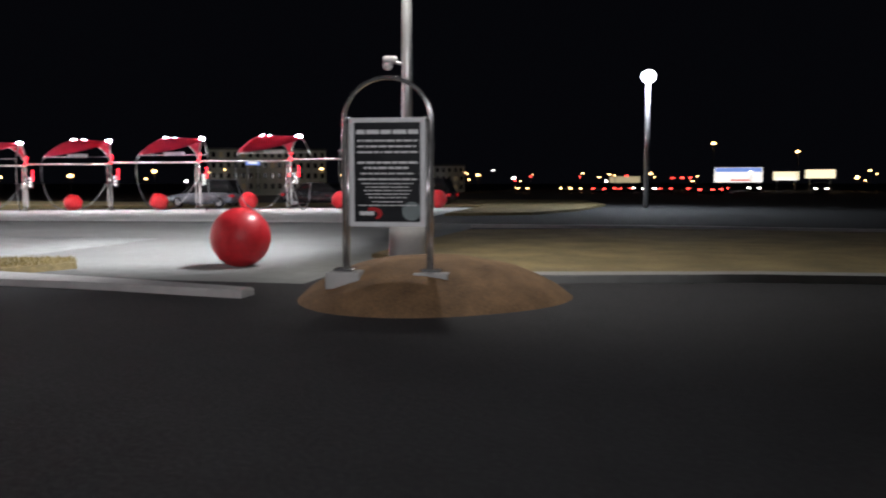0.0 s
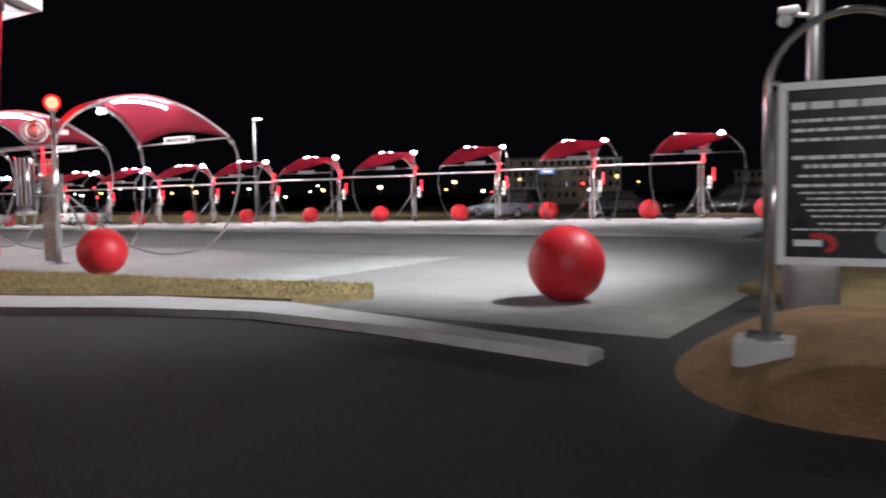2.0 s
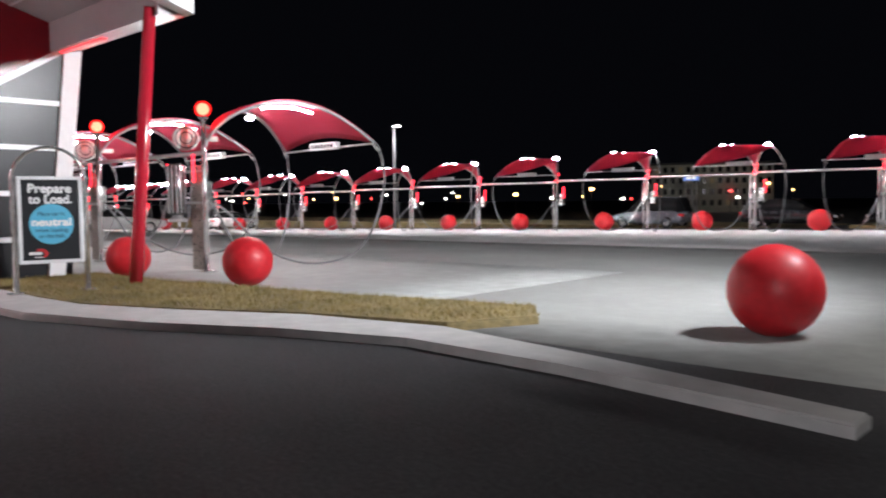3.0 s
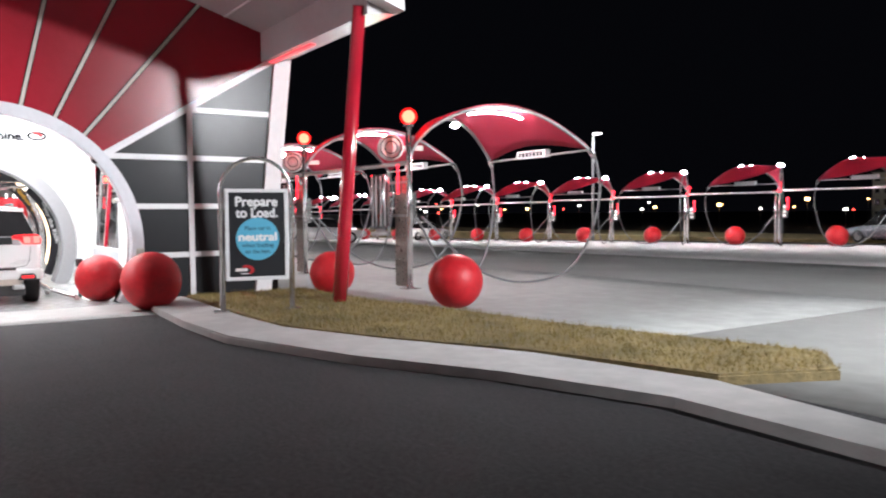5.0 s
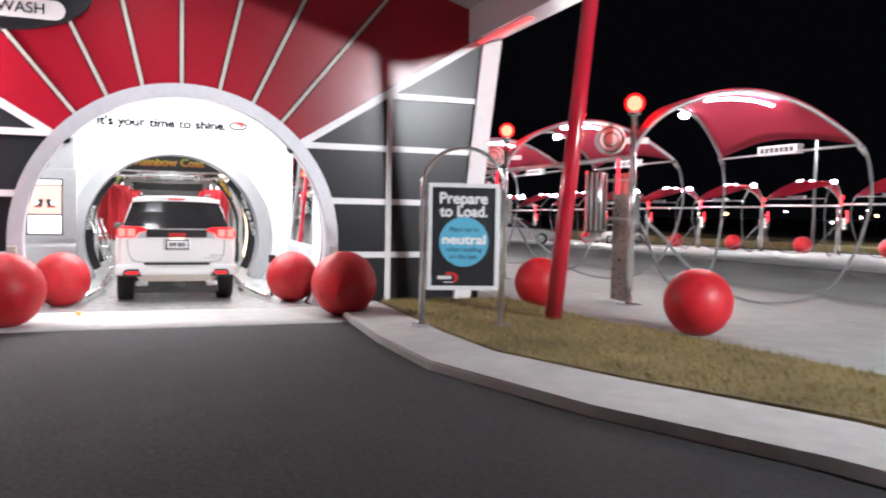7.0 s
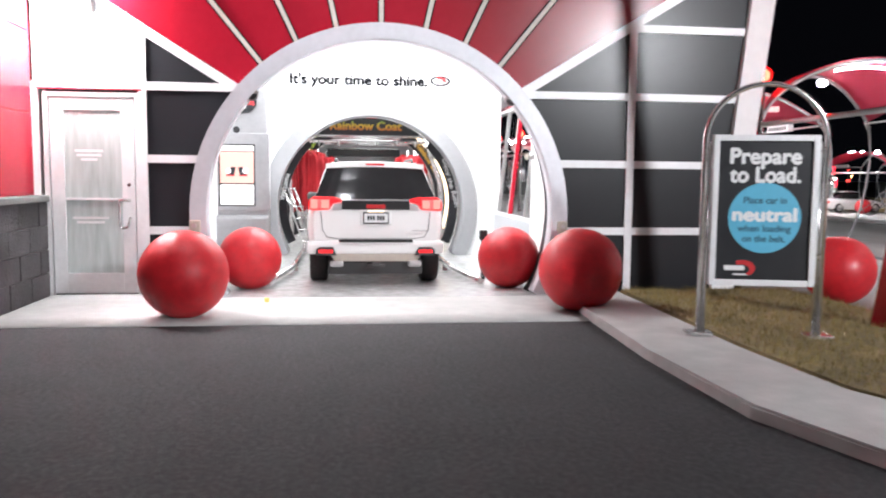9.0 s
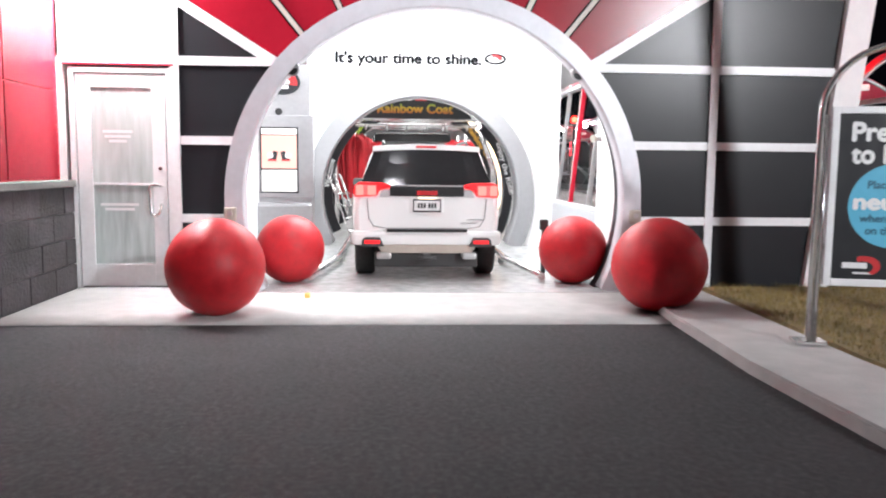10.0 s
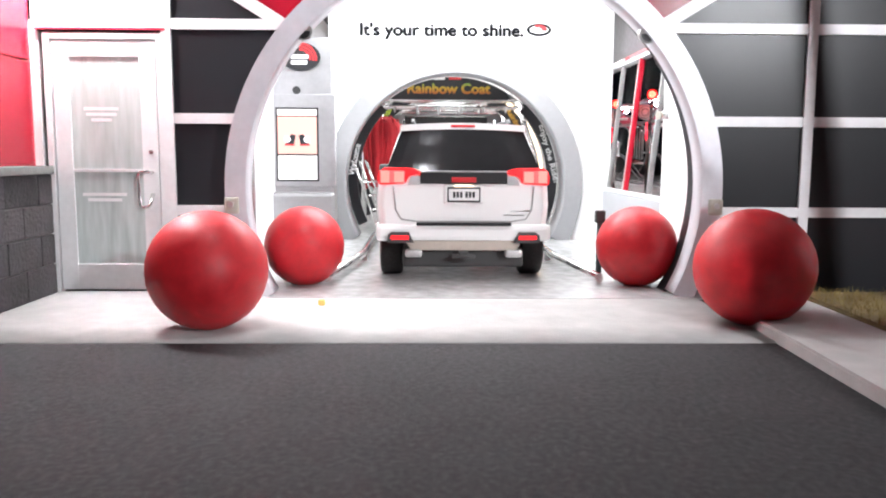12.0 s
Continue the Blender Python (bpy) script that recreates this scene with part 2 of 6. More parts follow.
def lettering(name, text, size, material, parent, m, bold=0.0, depth=0.003, label="", align="CENTER"):
    """Words in the built-in font, as a mesh; bold thickens the strokes by close copies."""
    cu = bpy.data.curves.new(name, "FONT")
    cu.body, cu.size, cu.extrude, cu.align_x, cu.align_y = text, size, depth, align, "CENTER"
    tmp = new(name, cu)
    dg = bpy.context.evaluated_depsgraph_get()
    me = bpy.data.meshes.new_from_object(tmp.evaluated_get(dg))
    bpy.data.objects.remove(tmp)
    bpy.data.curves.remove(cu)
    if bold:
        bm = bmesh.new()
        for k, (dx, dy) in enumerate(((-1, 0), (1, 0), (0, 1), (0, -1))):
            me.transform(Matrix.Translation((dx * bold, dy * bold, k * 0.0004)))
            bm.from_mesh(me)
            me.transform(Matrix.Translation((-dx * bold, -dy * bold, -k * 0.0004)))
        bm.to_mesh(me)
        bm.free()
    me.materials.clear()
    me.materials.append(material)
    ob = new(name, me)
    ob.parent, ob.matrix_basis = parent, m
    if label:
        ob["label"] = label
    return ob


SPANS = {}


def span(text, size):
    """How wide the words run in the built-in font."""
    if (text, size) not in SPANS:
        ob = lettering("probe", text, size, None, None, Matrix.Identity(4))
        xs = [v.co.x for v in ob.data.vertices]
        bpy.data.objects.remove(ob)
        SPANS[text, size] = max(xs) - min(xs)
    return SPANS[text, size]


def words(name, text, size, material, parent, m, width=None, bold=0.0, depth=0.001, label=""):
    """A line of writing, one mesh for each word, centred on m and stretched to the given width."""
    full, end, made = span(text, size), 0, []
    k = width / full if width else 1.0
    for word in text.split():
        end = text.index(word, end) + len(word)
        at = span(text[:end], size) - span(word, size) / 2 - full / 2
        ob = lettering(name, word, size, material, parent, m @ Matrix.Translation((at * k, 0, 0)), bold, depth, label)
        xs = [v.co.x for v in ob.data.vertices]
        ob.data.transform(Matrix.Diagonal((k, 1, 1, 1)) @ Matrix.Translation((-(max(xs) + min(xs)) / 2, 0, 0)))
        made.append(ob)
    return made


def arc(cx, cz, r, a0, a1, n):
    return [(cx + r * math.cos(radians(a0 + (a1 - a0) * i / n)), cz + r * math.sin(radians(a0 + (a1 - a0) * i / n))) for i in range(n + 1)]


# ---- ground ----
def gz(x, y):
    """The lot falls gently to the west beyond the aisle."""
    s = min(1.0, max(0.0, (y - 19.0) / 16.0))
    s = s * s * (3 - 2 * s)
    return s * min(0.1, max(-0.8, 0.014 * (x + 17.5)))


def sheet(name, xs, ys, lift, material, label, category, thick=0.0):
    bm = bmesh.new()
    vs = [[bm.verts.new((x, y, gz(x, y) + lift)) for x in xs] for y in ys]
    for a, b in zip(vs, vs[1:]):
        for i in range(len(xs) - 1):
            bm.faces.new((a[i], a[i + 1], b[i + 1], b[i])).smooth = True
    if thick:
        r = bmesh.ops.extrude_face_region(bm, geom=list(bm.faces))
        for v in r["geom"]:
            if isinstance(v, bmesh.types.BMVert):
                v.co.z -= thick
    return structure(name, bm, material, label, category)


def steps(a, b, n):
    return [a + (b - a) * i / n for i in range(n + 1)]


sheet("ground", [-2500, -600, -200] + steps(-110, 60, 60) + [150, 600, 2500], [-2500, -600, -150] + steps(-40, 110, 60) + [200, 600, 2500], 0.0, ASPHALT, "dark worn asphalt of the drive and lot", "asphalt")
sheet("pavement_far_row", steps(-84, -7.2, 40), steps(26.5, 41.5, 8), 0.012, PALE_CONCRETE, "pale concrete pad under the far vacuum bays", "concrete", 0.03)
sheet("pavement_apron", steps(-20.0, -17.8, 4), steps(1.3, 7.7, 6), 0.010, CONCRETE, "light concrete apron before the office door and wash", "concrete", 0.03)
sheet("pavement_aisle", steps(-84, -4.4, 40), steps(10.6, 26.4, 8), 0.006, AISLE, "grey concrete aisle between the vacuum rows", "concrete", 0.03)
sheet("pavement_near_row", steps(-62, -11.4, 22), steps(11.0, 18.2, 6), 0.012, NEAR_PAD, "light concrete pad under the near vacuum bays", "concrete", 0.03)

# ---- the wash building ----
WX, CY, CZ = -20.0, 5.47, 1.1
FY, FZ = 5.47, 1.52


RING_METAL = mat("ring_metal", (0.62, 0.63, 0.67), 0.35, 0.2, 0.08, 3.0)


def facade():
    # charcoal field behind the grid, with the round opening
    bm = bmesh.new()
    R = 2.3
    out = arc(CY, CZ, R, -29.6, 209.6, 48)
    # right and left of the opening, and above it, one cut sheet
    poly = [(10.6, 0.0), (11.05, 10.6), (-6.0, 10.6), (-6.0, 2.7), (2.46, 2.7), (2.46, 0.0)] + [(p[0], max(0.0, p[1])) for p in out[::-1]]
    prism(bm, poly, "x", WX - 0.25, WX)
    structure("wall_front", bm, BLACK_PANEL, "charcoal composite panels on the front wall", "wall")
    # silver rails of the grid
    t = 0.035

    def rail(name, y0, z0, y1, z1, w=0.05, m=SILVER):
        bm = bmesh.new()
        d = Vector((0, y1 - y0, z1 - z0))
        L = d.length
        box(bm, 0, t, 0, L, -w, w)
        ob = part(name, bm, m)
        ob.matrix_basis = Matrix.Translation((WX, y0, z0)) @ Matrix.Rotation(math.atan2(z1 - z0, y1 - y0), 4, "X")
        return tagged(ob, "silver rail between the charcoal panels", "rail", "facade rails", "structure")

    def ring_y(z, s):
        return CY + s * math.sqrt(max(0.0, 2.38 ** 2 - (z - CZ) ** 2))

    def diag(y):
        return FZ + abs(y - FY) * 0.619

    for z in (0.84, 1.755, 2.67, 3.585):
        y0 = max(ring_y(z, 1), FY + (z - FZ) / 0.619 if z > 2.8 else 0)
        rail("trim", y0, z, 10.22 + 0.1 * z, z)
        if z < 3:
            rail("trim", 2.50, z, ring_y(z, -1), z)
    rail("trim", 8.88, 0.0, 8.88, diag(8.88)).location.x = WX + 0.004
    rail("trim", 7.25, diag(7.25), 10.62, diag(10.62), 0.06).location.x = WX + 0.012
    rail("trim", 3.69, diag(3.69), -3.0, diag(-3.0), 0.06).location.x = WX + 0.012
    # door jamb column
    rail("trim", 2.46, 0.0, 2.46, diag(2.46), 0.05).location.x = WX + 0.004
    # red sunburst panels with battens: each ray starts on the ring and runs out at its own angle
    rays = [(7.43, 2.74, 31.6), (7.07, 3.07, 51.0), (6.6, 3.37, 64.6), (6.06, 3.53, 77.2), (5.47, 3.58, 90.0), (4.88, 3.53, 102.8), (4.34, 3.37, 115.4), (3.87, 3.07, 129.0), (3.51, 2.74, 148.4)]

    def ray_ends(y, z, a):
        c, s_ = math.cos(radians(a)), math.sin(radians(a))
        oy, oz = y - CY, z - CZ
        k = oy * c + oz * s_
        t0 = -k + math.sqrt(k * k - oy * oy - oz * oz + 2.34 ** 2)
        far = min((8.6 - z) / s_, (10.75 - y) / c if c > 1e-6 else 99, (y + 5.5) / -c if c < -1e-6 else 99)
        return (y + c * t0, z + s_ * t0), (y + c * far, z + s_ * far)

    ends = [ray_ends(*r) for r in rays]
    for k, (p0, p1) in enumerate(zip(ends, ends[1:])):
        bm = bmesh.new()
        poly = [p0[0], p0[1]]
        if k == 0:
            poly.append((10.75, 8.6))
        if k == 7:
            poly.append((-5.5, 8.6))
        poly += [p1[1], p1[0]]
        prism(bm, poly, "x", WX + 0.004, WX + 0.03)
        tagged(part("red_panel", bm, RED_PANEL), "glossy dark red wedge panel of the sunburst", "panel", "sunburst panels", "structure")
    for (y0, z0), (y1, z1) in ends[1:-1]:
        rail("joint", y0, z0, y1, z1, 0.046, MATTE_BLACK).location.x = WX + 0.004
        rail("batten", y0, z0, y1, z1, 0.027, BATTEN).location.x = WX + 0.03
    # leaning white pilaster at the wall's end
    bm = bmesh.new()
    prism(bm, [(10.10, 0.0), (10.42, 0.0), (10.93, 4.70), (10.59, 4.70)], "x", WX - 0.5, WX + 0.09)
    structure("pilaster", bm, WHITE, "leaning white end pilaster of the front wall", "pilaster")
    # the ring
    bm = bmesh.new()
    a = math.degrees(math.asin(1.065 / 2.33))
    inn, outl = arc(5.50, 1.065, 2.235, -a, 180 + a, 72), arc(5.50, 1.065, 2.436, -a, 180 + a, 72)
    ribbon(bm, inn, outl, "x", -19.98, -19.70)
    es = [e for e in bm.edges if len(e.link_faces) == 2 and e.calc_face_angle(0) > 1.0]
    bmesh.ops.bevel(bm, geom=es, offset=0.02, segments=2, affect="EDGES")
    structure("entrance_ring", bm, RING_METAL, "round silver-white metal entrance ring", "arch")
    # canopy over the entrance, rising away from its low corner
    def roof_z(y, z):
        return z + 0.306 * (10.8 - y)

    bm = bmesh.new()
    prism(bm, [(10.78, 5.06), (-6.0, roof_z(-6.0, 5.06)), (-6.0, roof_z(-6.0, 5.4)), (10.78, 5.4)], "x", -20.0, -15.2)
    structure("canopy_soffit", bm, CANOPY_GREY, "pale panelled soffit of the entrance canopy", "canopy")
    bm = bmesh.new()
    prism(bm, [(10.32, 4.62), (10.86, 4.69), (10.86, 5.6), (10.32, 5.6)], "x", -20.3, -15.5)
    structure("canopy_beam", bm, CANOPY_GREY, "pale edge beam of the entrance canopy", "beam")
    bm = bmesh.new()
    box(bm, -19.9, -17.9, 10.46, 10.56, 4.605, 4.63, 0.008)
    structure("accent_strip", bm, RED_ACCENT, "glowing red accent strip under the canopy beam", "light")
    bm = bmesh.new()
    prism(bm, [(10.8, 4.66), (-6.0, roof_z(-6.0, 4.66)), (-6.0, roof_z(-6.0, 5.7)), (10.8, 5.7)], "x", -15.5, -15.2)
    structure("canopy_fascia", bm, WHITE, "white front fascia of the entrance canopy", "fascia")
    for y in steps(-5, 9.6, 12):
        bm = bmesh.new()
        z = roof_z(y, 5.06)
        box(bm, -20.0, -15.5, y - 0.02, y + 0.02, z - 0.02, z + 0.02)
        structure("soffit_joint", bm, SILVER, "thin joint strip in the soffit", "trim")


facade()


HEAD_GREY = mat("head_grey", (0.16, 0.145, 0.155), 0.5, 0, 0.1, 3.0)
SILL_GREY = mat("sill_grey", (0.42, 0.43, 0.45), 0.5, 0, 0.08, 3.0)


def building_shell():
    # side walls, vestibule, tunnel and the office wing, closed all round
    def wall(name, m, label, *b):
        bm = bmesh.new()
        box(bm, *b)
        return structure(name, bm, m, label, "wall")

    wall("wall_vestibule_left", SOFFIT, "pale metal-clad side wall of the entrance bay", -25.0, -20.25, 2.52, 2.7, 0, 4.3)
    wall("ceiling_vestibule", WHITE, "white ceiling of the entrance bay", -27.6, -20.25, 2.5, 8.7, 4.31, 4.46)
    wall("floor_vestibule", WET_FLOOR, "wet pale concrete floor of the wash entrance", -42.0, -19.6, 2.7, 8.2, -0.05, 0.014)
    wall("wall_tunnel_left", WHITE, "white tunnel side wall", -42.0, -25.3, 2.6, 2.8, 0, 4.3)
    wall("wall_tunnel_right", WHITE, "white tunnel side wall", -42.0, -27.6, 8.1, 8.3, 0, 4.3)
    wall("ceiling_tunnel", BLACK_PANEL, "dark tunnel ceiling", -42.0, -25.3, 2.6, 8.3, 4.3, 4.45)
    wall("wall_tunnel_end", SOFFIT, "pale far end of the tunnel", -42.2, -42.0, 2.6, 8.3, 0, 4.4)
    wall("roof", BLACK_PANEL, "dark flat roof", -42.2, -20.0, -6.0, 11.0, 10.4, 10.6)
    wall("wall_right_pier", WHITE, "white pier beside the entrance ring", -21.45, -20.25, 7.85, 8.55, 0, 4.3)
    # low side wall under and over the window band
    wall("wall_window_sill", SILL_GREY, "pale grey wall under the window band", -27.6, -21.45, 7.95, 8.15, 0, 0.83)
    wall("wall_window_head", HEAD_GREY, "grey wall over the window band", -27.6, -21.45, 8.27, 8.5, 2.96, 4.3)
    # the white portal with its arch
    bm = bmesh.new()
    R = 2.08
    C = (5.5, 0.92)
    a = arc(C[0], C[1], R, -26.2, 206.2, 48)
    prism(bm, [(8.06, 0.0), (8.06, 4.3), (3.45, 4.3), (3.45, 0.0)] + [(p[0], max(0.0, p[1])) for p in a[::-1]], "x", -25.3, -25.0)
    structure("portal_wall", bm, WHITE, "bright white inner portal wall", "wall")
    bm = bmesh.new()
    d = math.degrees(math.asin(0.92 / 1.95))
    ribbon(bm, arc(C[0], C[1], 1.82, -d, 180 + d, 60), arc(C[0], C[1], 2.1, -d, 180 + d, 60), "x", -25.6, -24.93)
    structure("portal_arch", bm, ARCH_GREY, "pale grey arch band round the tunnel mouth", "arch")


building_shell()


COPING = mat("grey_coping", (0.17, 0.17, 0.165), 0.85, 0, 0.25, 3.0, 0.2, 40)


def office_side():
    # block wall with red panels over it, running towards the drive
    bm = bmesh.new()
    box(bm, -20.0, -12.6, 0.95, 1.255, 0, 1.2)
    w = structure("wall_block", bm, MORTAR, "low split-face grey block wall", "wall")
    bm = bmesh.new()
    box(bm, -20.0, -12.5, 0.9, 1.31, 1.2, 1.28, 0.01)
    structure("coping", bm, COPING, "grey stone coping on the block wall", "coping")
    me = None
    for r in range(4):
        for c in range(13):
            x0 = -20.0 + c * 0.61 - (0.305 if r % 2 else 0)
            x1 = min(-12.6, x0 + 0.6)
            x0 = max(-19.99, x0)
            if x1 - x0 < 0.05:
                continue
            bm = bmesh.new()
            box(bm, x0, x1, 1.25, 1.272 + random.uniform(0, 0.012), r * 0.3 + 0.005, r * 0.3 + 0.295, 0.008)
            part("block", bm, BLOCK, w)
    bm = bmesh.new()
    box(bm, -20.0, -12.6, 0.9, 1.12, 1.28, 7.0)
    rw = structure("wall_office_red", bm, RED_STEEL, "red metal-panel office wall", "wall")
    for r, (z0, z1) in enumerate(((1.30, 2.28), (2.30, 3.28), (3.30, 4.28), (4.30, 5.24))):
        for c in range(6):
            bm = bmesh.new()
            box(bm, -19.9 + c * 1.22, -19.9 + c * 1.22 + 1.2, 1.12, 1.15, z0, z1, 0.006)
            part("red_panel", bm, RED_PANEL, rw)
    bm = bmesh.new()
    box(bm, -20.25, -20.0, -6.0, 1.2, 0, 5.3)
    structure("wall_office_back", bm, WHITE, "white wall behind the office corner", "wall")
    bm = bmesh.new()
    prism(bm, [(1.15, 2.62), (2.42, 2.62), (2.42, 3.38), (1.15, 4.12)], "x", WX - 0.2, WX + 0.006)
    structure("wall_over_door", bm, WHITE, "white panel over the office door", "wall")


office_side()


def door():
    d = empty("door_1", pose(-20.0, 1.26, 0.0), "closed silver aluminium glass door with etched lettering", "door")
    d["kind"] = "structure"
    W, Hh = 1.16, 2.58
    bm = bmesh.new()
    box(bm, -0.06, 0.03, 0.0, 0.06, 0, Hh)
    box(bm, -0.06, 0.03, W - 0.06, W, 0, Hh)
    box(bm, -0.06, 0.03, 0.06, W - 0.06, Hh - 0.06, Hh)
    part("door_frame", bm, SILVER, d)
    leaf = bmesh.new()
    y0, y1, z0, z1 = 0.075, W - 0.075, 0.03, Hh - 0.07
    box(leaf, -0.03, 0.015, y0, y0 + 0.16, z0, z1, 0.004)
    box(leaf, -0.03, 0.015, y1 - 0.16, y1, z0, z1, 0.004)
    box(leaf, -0.03, 0.015, y0 + 0.16, y1 - 0.16, z0, z0 + 0.26, 0.004)
    box(leaf, -0.03, 0.015, y0 + 0.16, y1 - 0.16, z1 - 0.16, z1, 0.004)
    box(leaf, -0.03, 0.015, y0 + 0.16, y1 - 0.16, 1.22, 1.25, 0.004)
    part("door_leaf", leaf, SILVER, d)
    for a, b in ((z0 + 0.26, 1.22), (1.25, z1 - 0.16)):
        bm = bmesh.new()
        box(bm, -0.012, -0.004, y0 + 0.16, y1 - 0.16, a, b)
        part("pane", bm, STREAKED_GLASS, d)
    bm = bmesh.new()
    yh = y1 - 0.07
    sweep(bm, [(0.015, yh, 1.22), (0.07, yh, 1.22), (0.09, yh - 0.03, 1.23), (0.09, yh - 0.10, 1.22), (0.09, yh - 0.115, 1.19), (0.09, yh - 0.10, 0.9), (0.09, yh - 0.08, 0.87), (0.09, yh - 0.02, 0.88), (0.085, yh, 0.91), (0.015, yh, 1.0)], 0.017)
    part("door_handle", bm, STEEL, d, "bent steel pull handle")
    bm = bmesh.new()
    sweep(bm, [(0.0, yh, 1.42), (0.03, yh, 1.42)], 0.022)
    part("lock", bm, STEEL, d)
    for z, n in ((1.83, (0.34, 0.30, 0.2)), (0.98, (0.44, 0.34))):
        for k, w in enumerate(n):
            bm = bmesh.new()
            box(bm, -0.002, 0.0, W / 2 - 0.05 - w / 2, W / 2 - 0.05 + w / 2, z - k * 0.055, z - k * 0.055 + 0.032)
            part("lettering_bar", bm, PRINT_WHITE, d)
    bm = bmesh.new()
    box(bm, -20.0, -19.95, 1.2, 2.46, 2.605, 2.625)
    structure("drip_edge", bm, RED_STEEL, "thin red drip edge over the door", "trim")


door()


# ---- red guard balls ----
def red_ball(x, y, r, label, z=0.012):
    bm = bmesh.new()
    ball(bm, (0, 0, r - 0.012), r)
    o = part("guard_ball", bm, RED_BALL)
    o.location = (x, y, z)
    return tagged(o, label, "bollard", "red guard balls")


for x, y, r in ((-18.3, 3.265, 0.48), (-20.46, 3.71, 0.428), (-20.45, 7.305, 0.434), (-18.46, 7.755, 0.49)):
    red_ball(x, y, r, "large red plastic guard ball beside the wash entrance")
for x, y, r in ((-15.52, 11.92, 0.455), (-18.74, 11.22, 0.435)):
    red_ball(x, y, r, "large red guard ball by the near vacuum row")
red_ball(-6.35, 12.6, 0.51, "large red guard ball at the drive's edge", 0.0)


# ---- vacuum bays ----
ARM = [(0.0, 2.62), (0.12, 2.95), (0.45, 3.3), (0.95, 3.55), (1.55, 3.7), (2.2, 3.7), (2.85, 3.53), (3.4, 3.25), (3.85, 2.95), (4.0, 2.78)]


def smooth(pts, n):
    """Points along a smooth curve through pts."""
    P = [Vector(p) for p in pts]
    out = []
    for i in range(len(P) - 1):
        a, b, c, d = P[max(i - 1, 0)], P[i], P[i + 1], P[min(i + 2, len(P) - 1)]
        for k in range(n):
            t = k / n
            out.append(0.5 * ((2 * b) + (c - a) * t + (2 * a - 5 * b + 4 * c - d) * t * t + (3 * b - a - 3 * c + d) * t ** 3))
    return out + [P[-1]]


ARM_ENDS = ((-2.45, 4.0), (1.35, 3.95))


def turn_fan(bm, px):
    bmesh.ops.rotate(bm, cent=(px - 0.76, 0, 2.98), matrix=Matrix.Rotation(radians(68), 3, "Z"), verts=bm.verts)


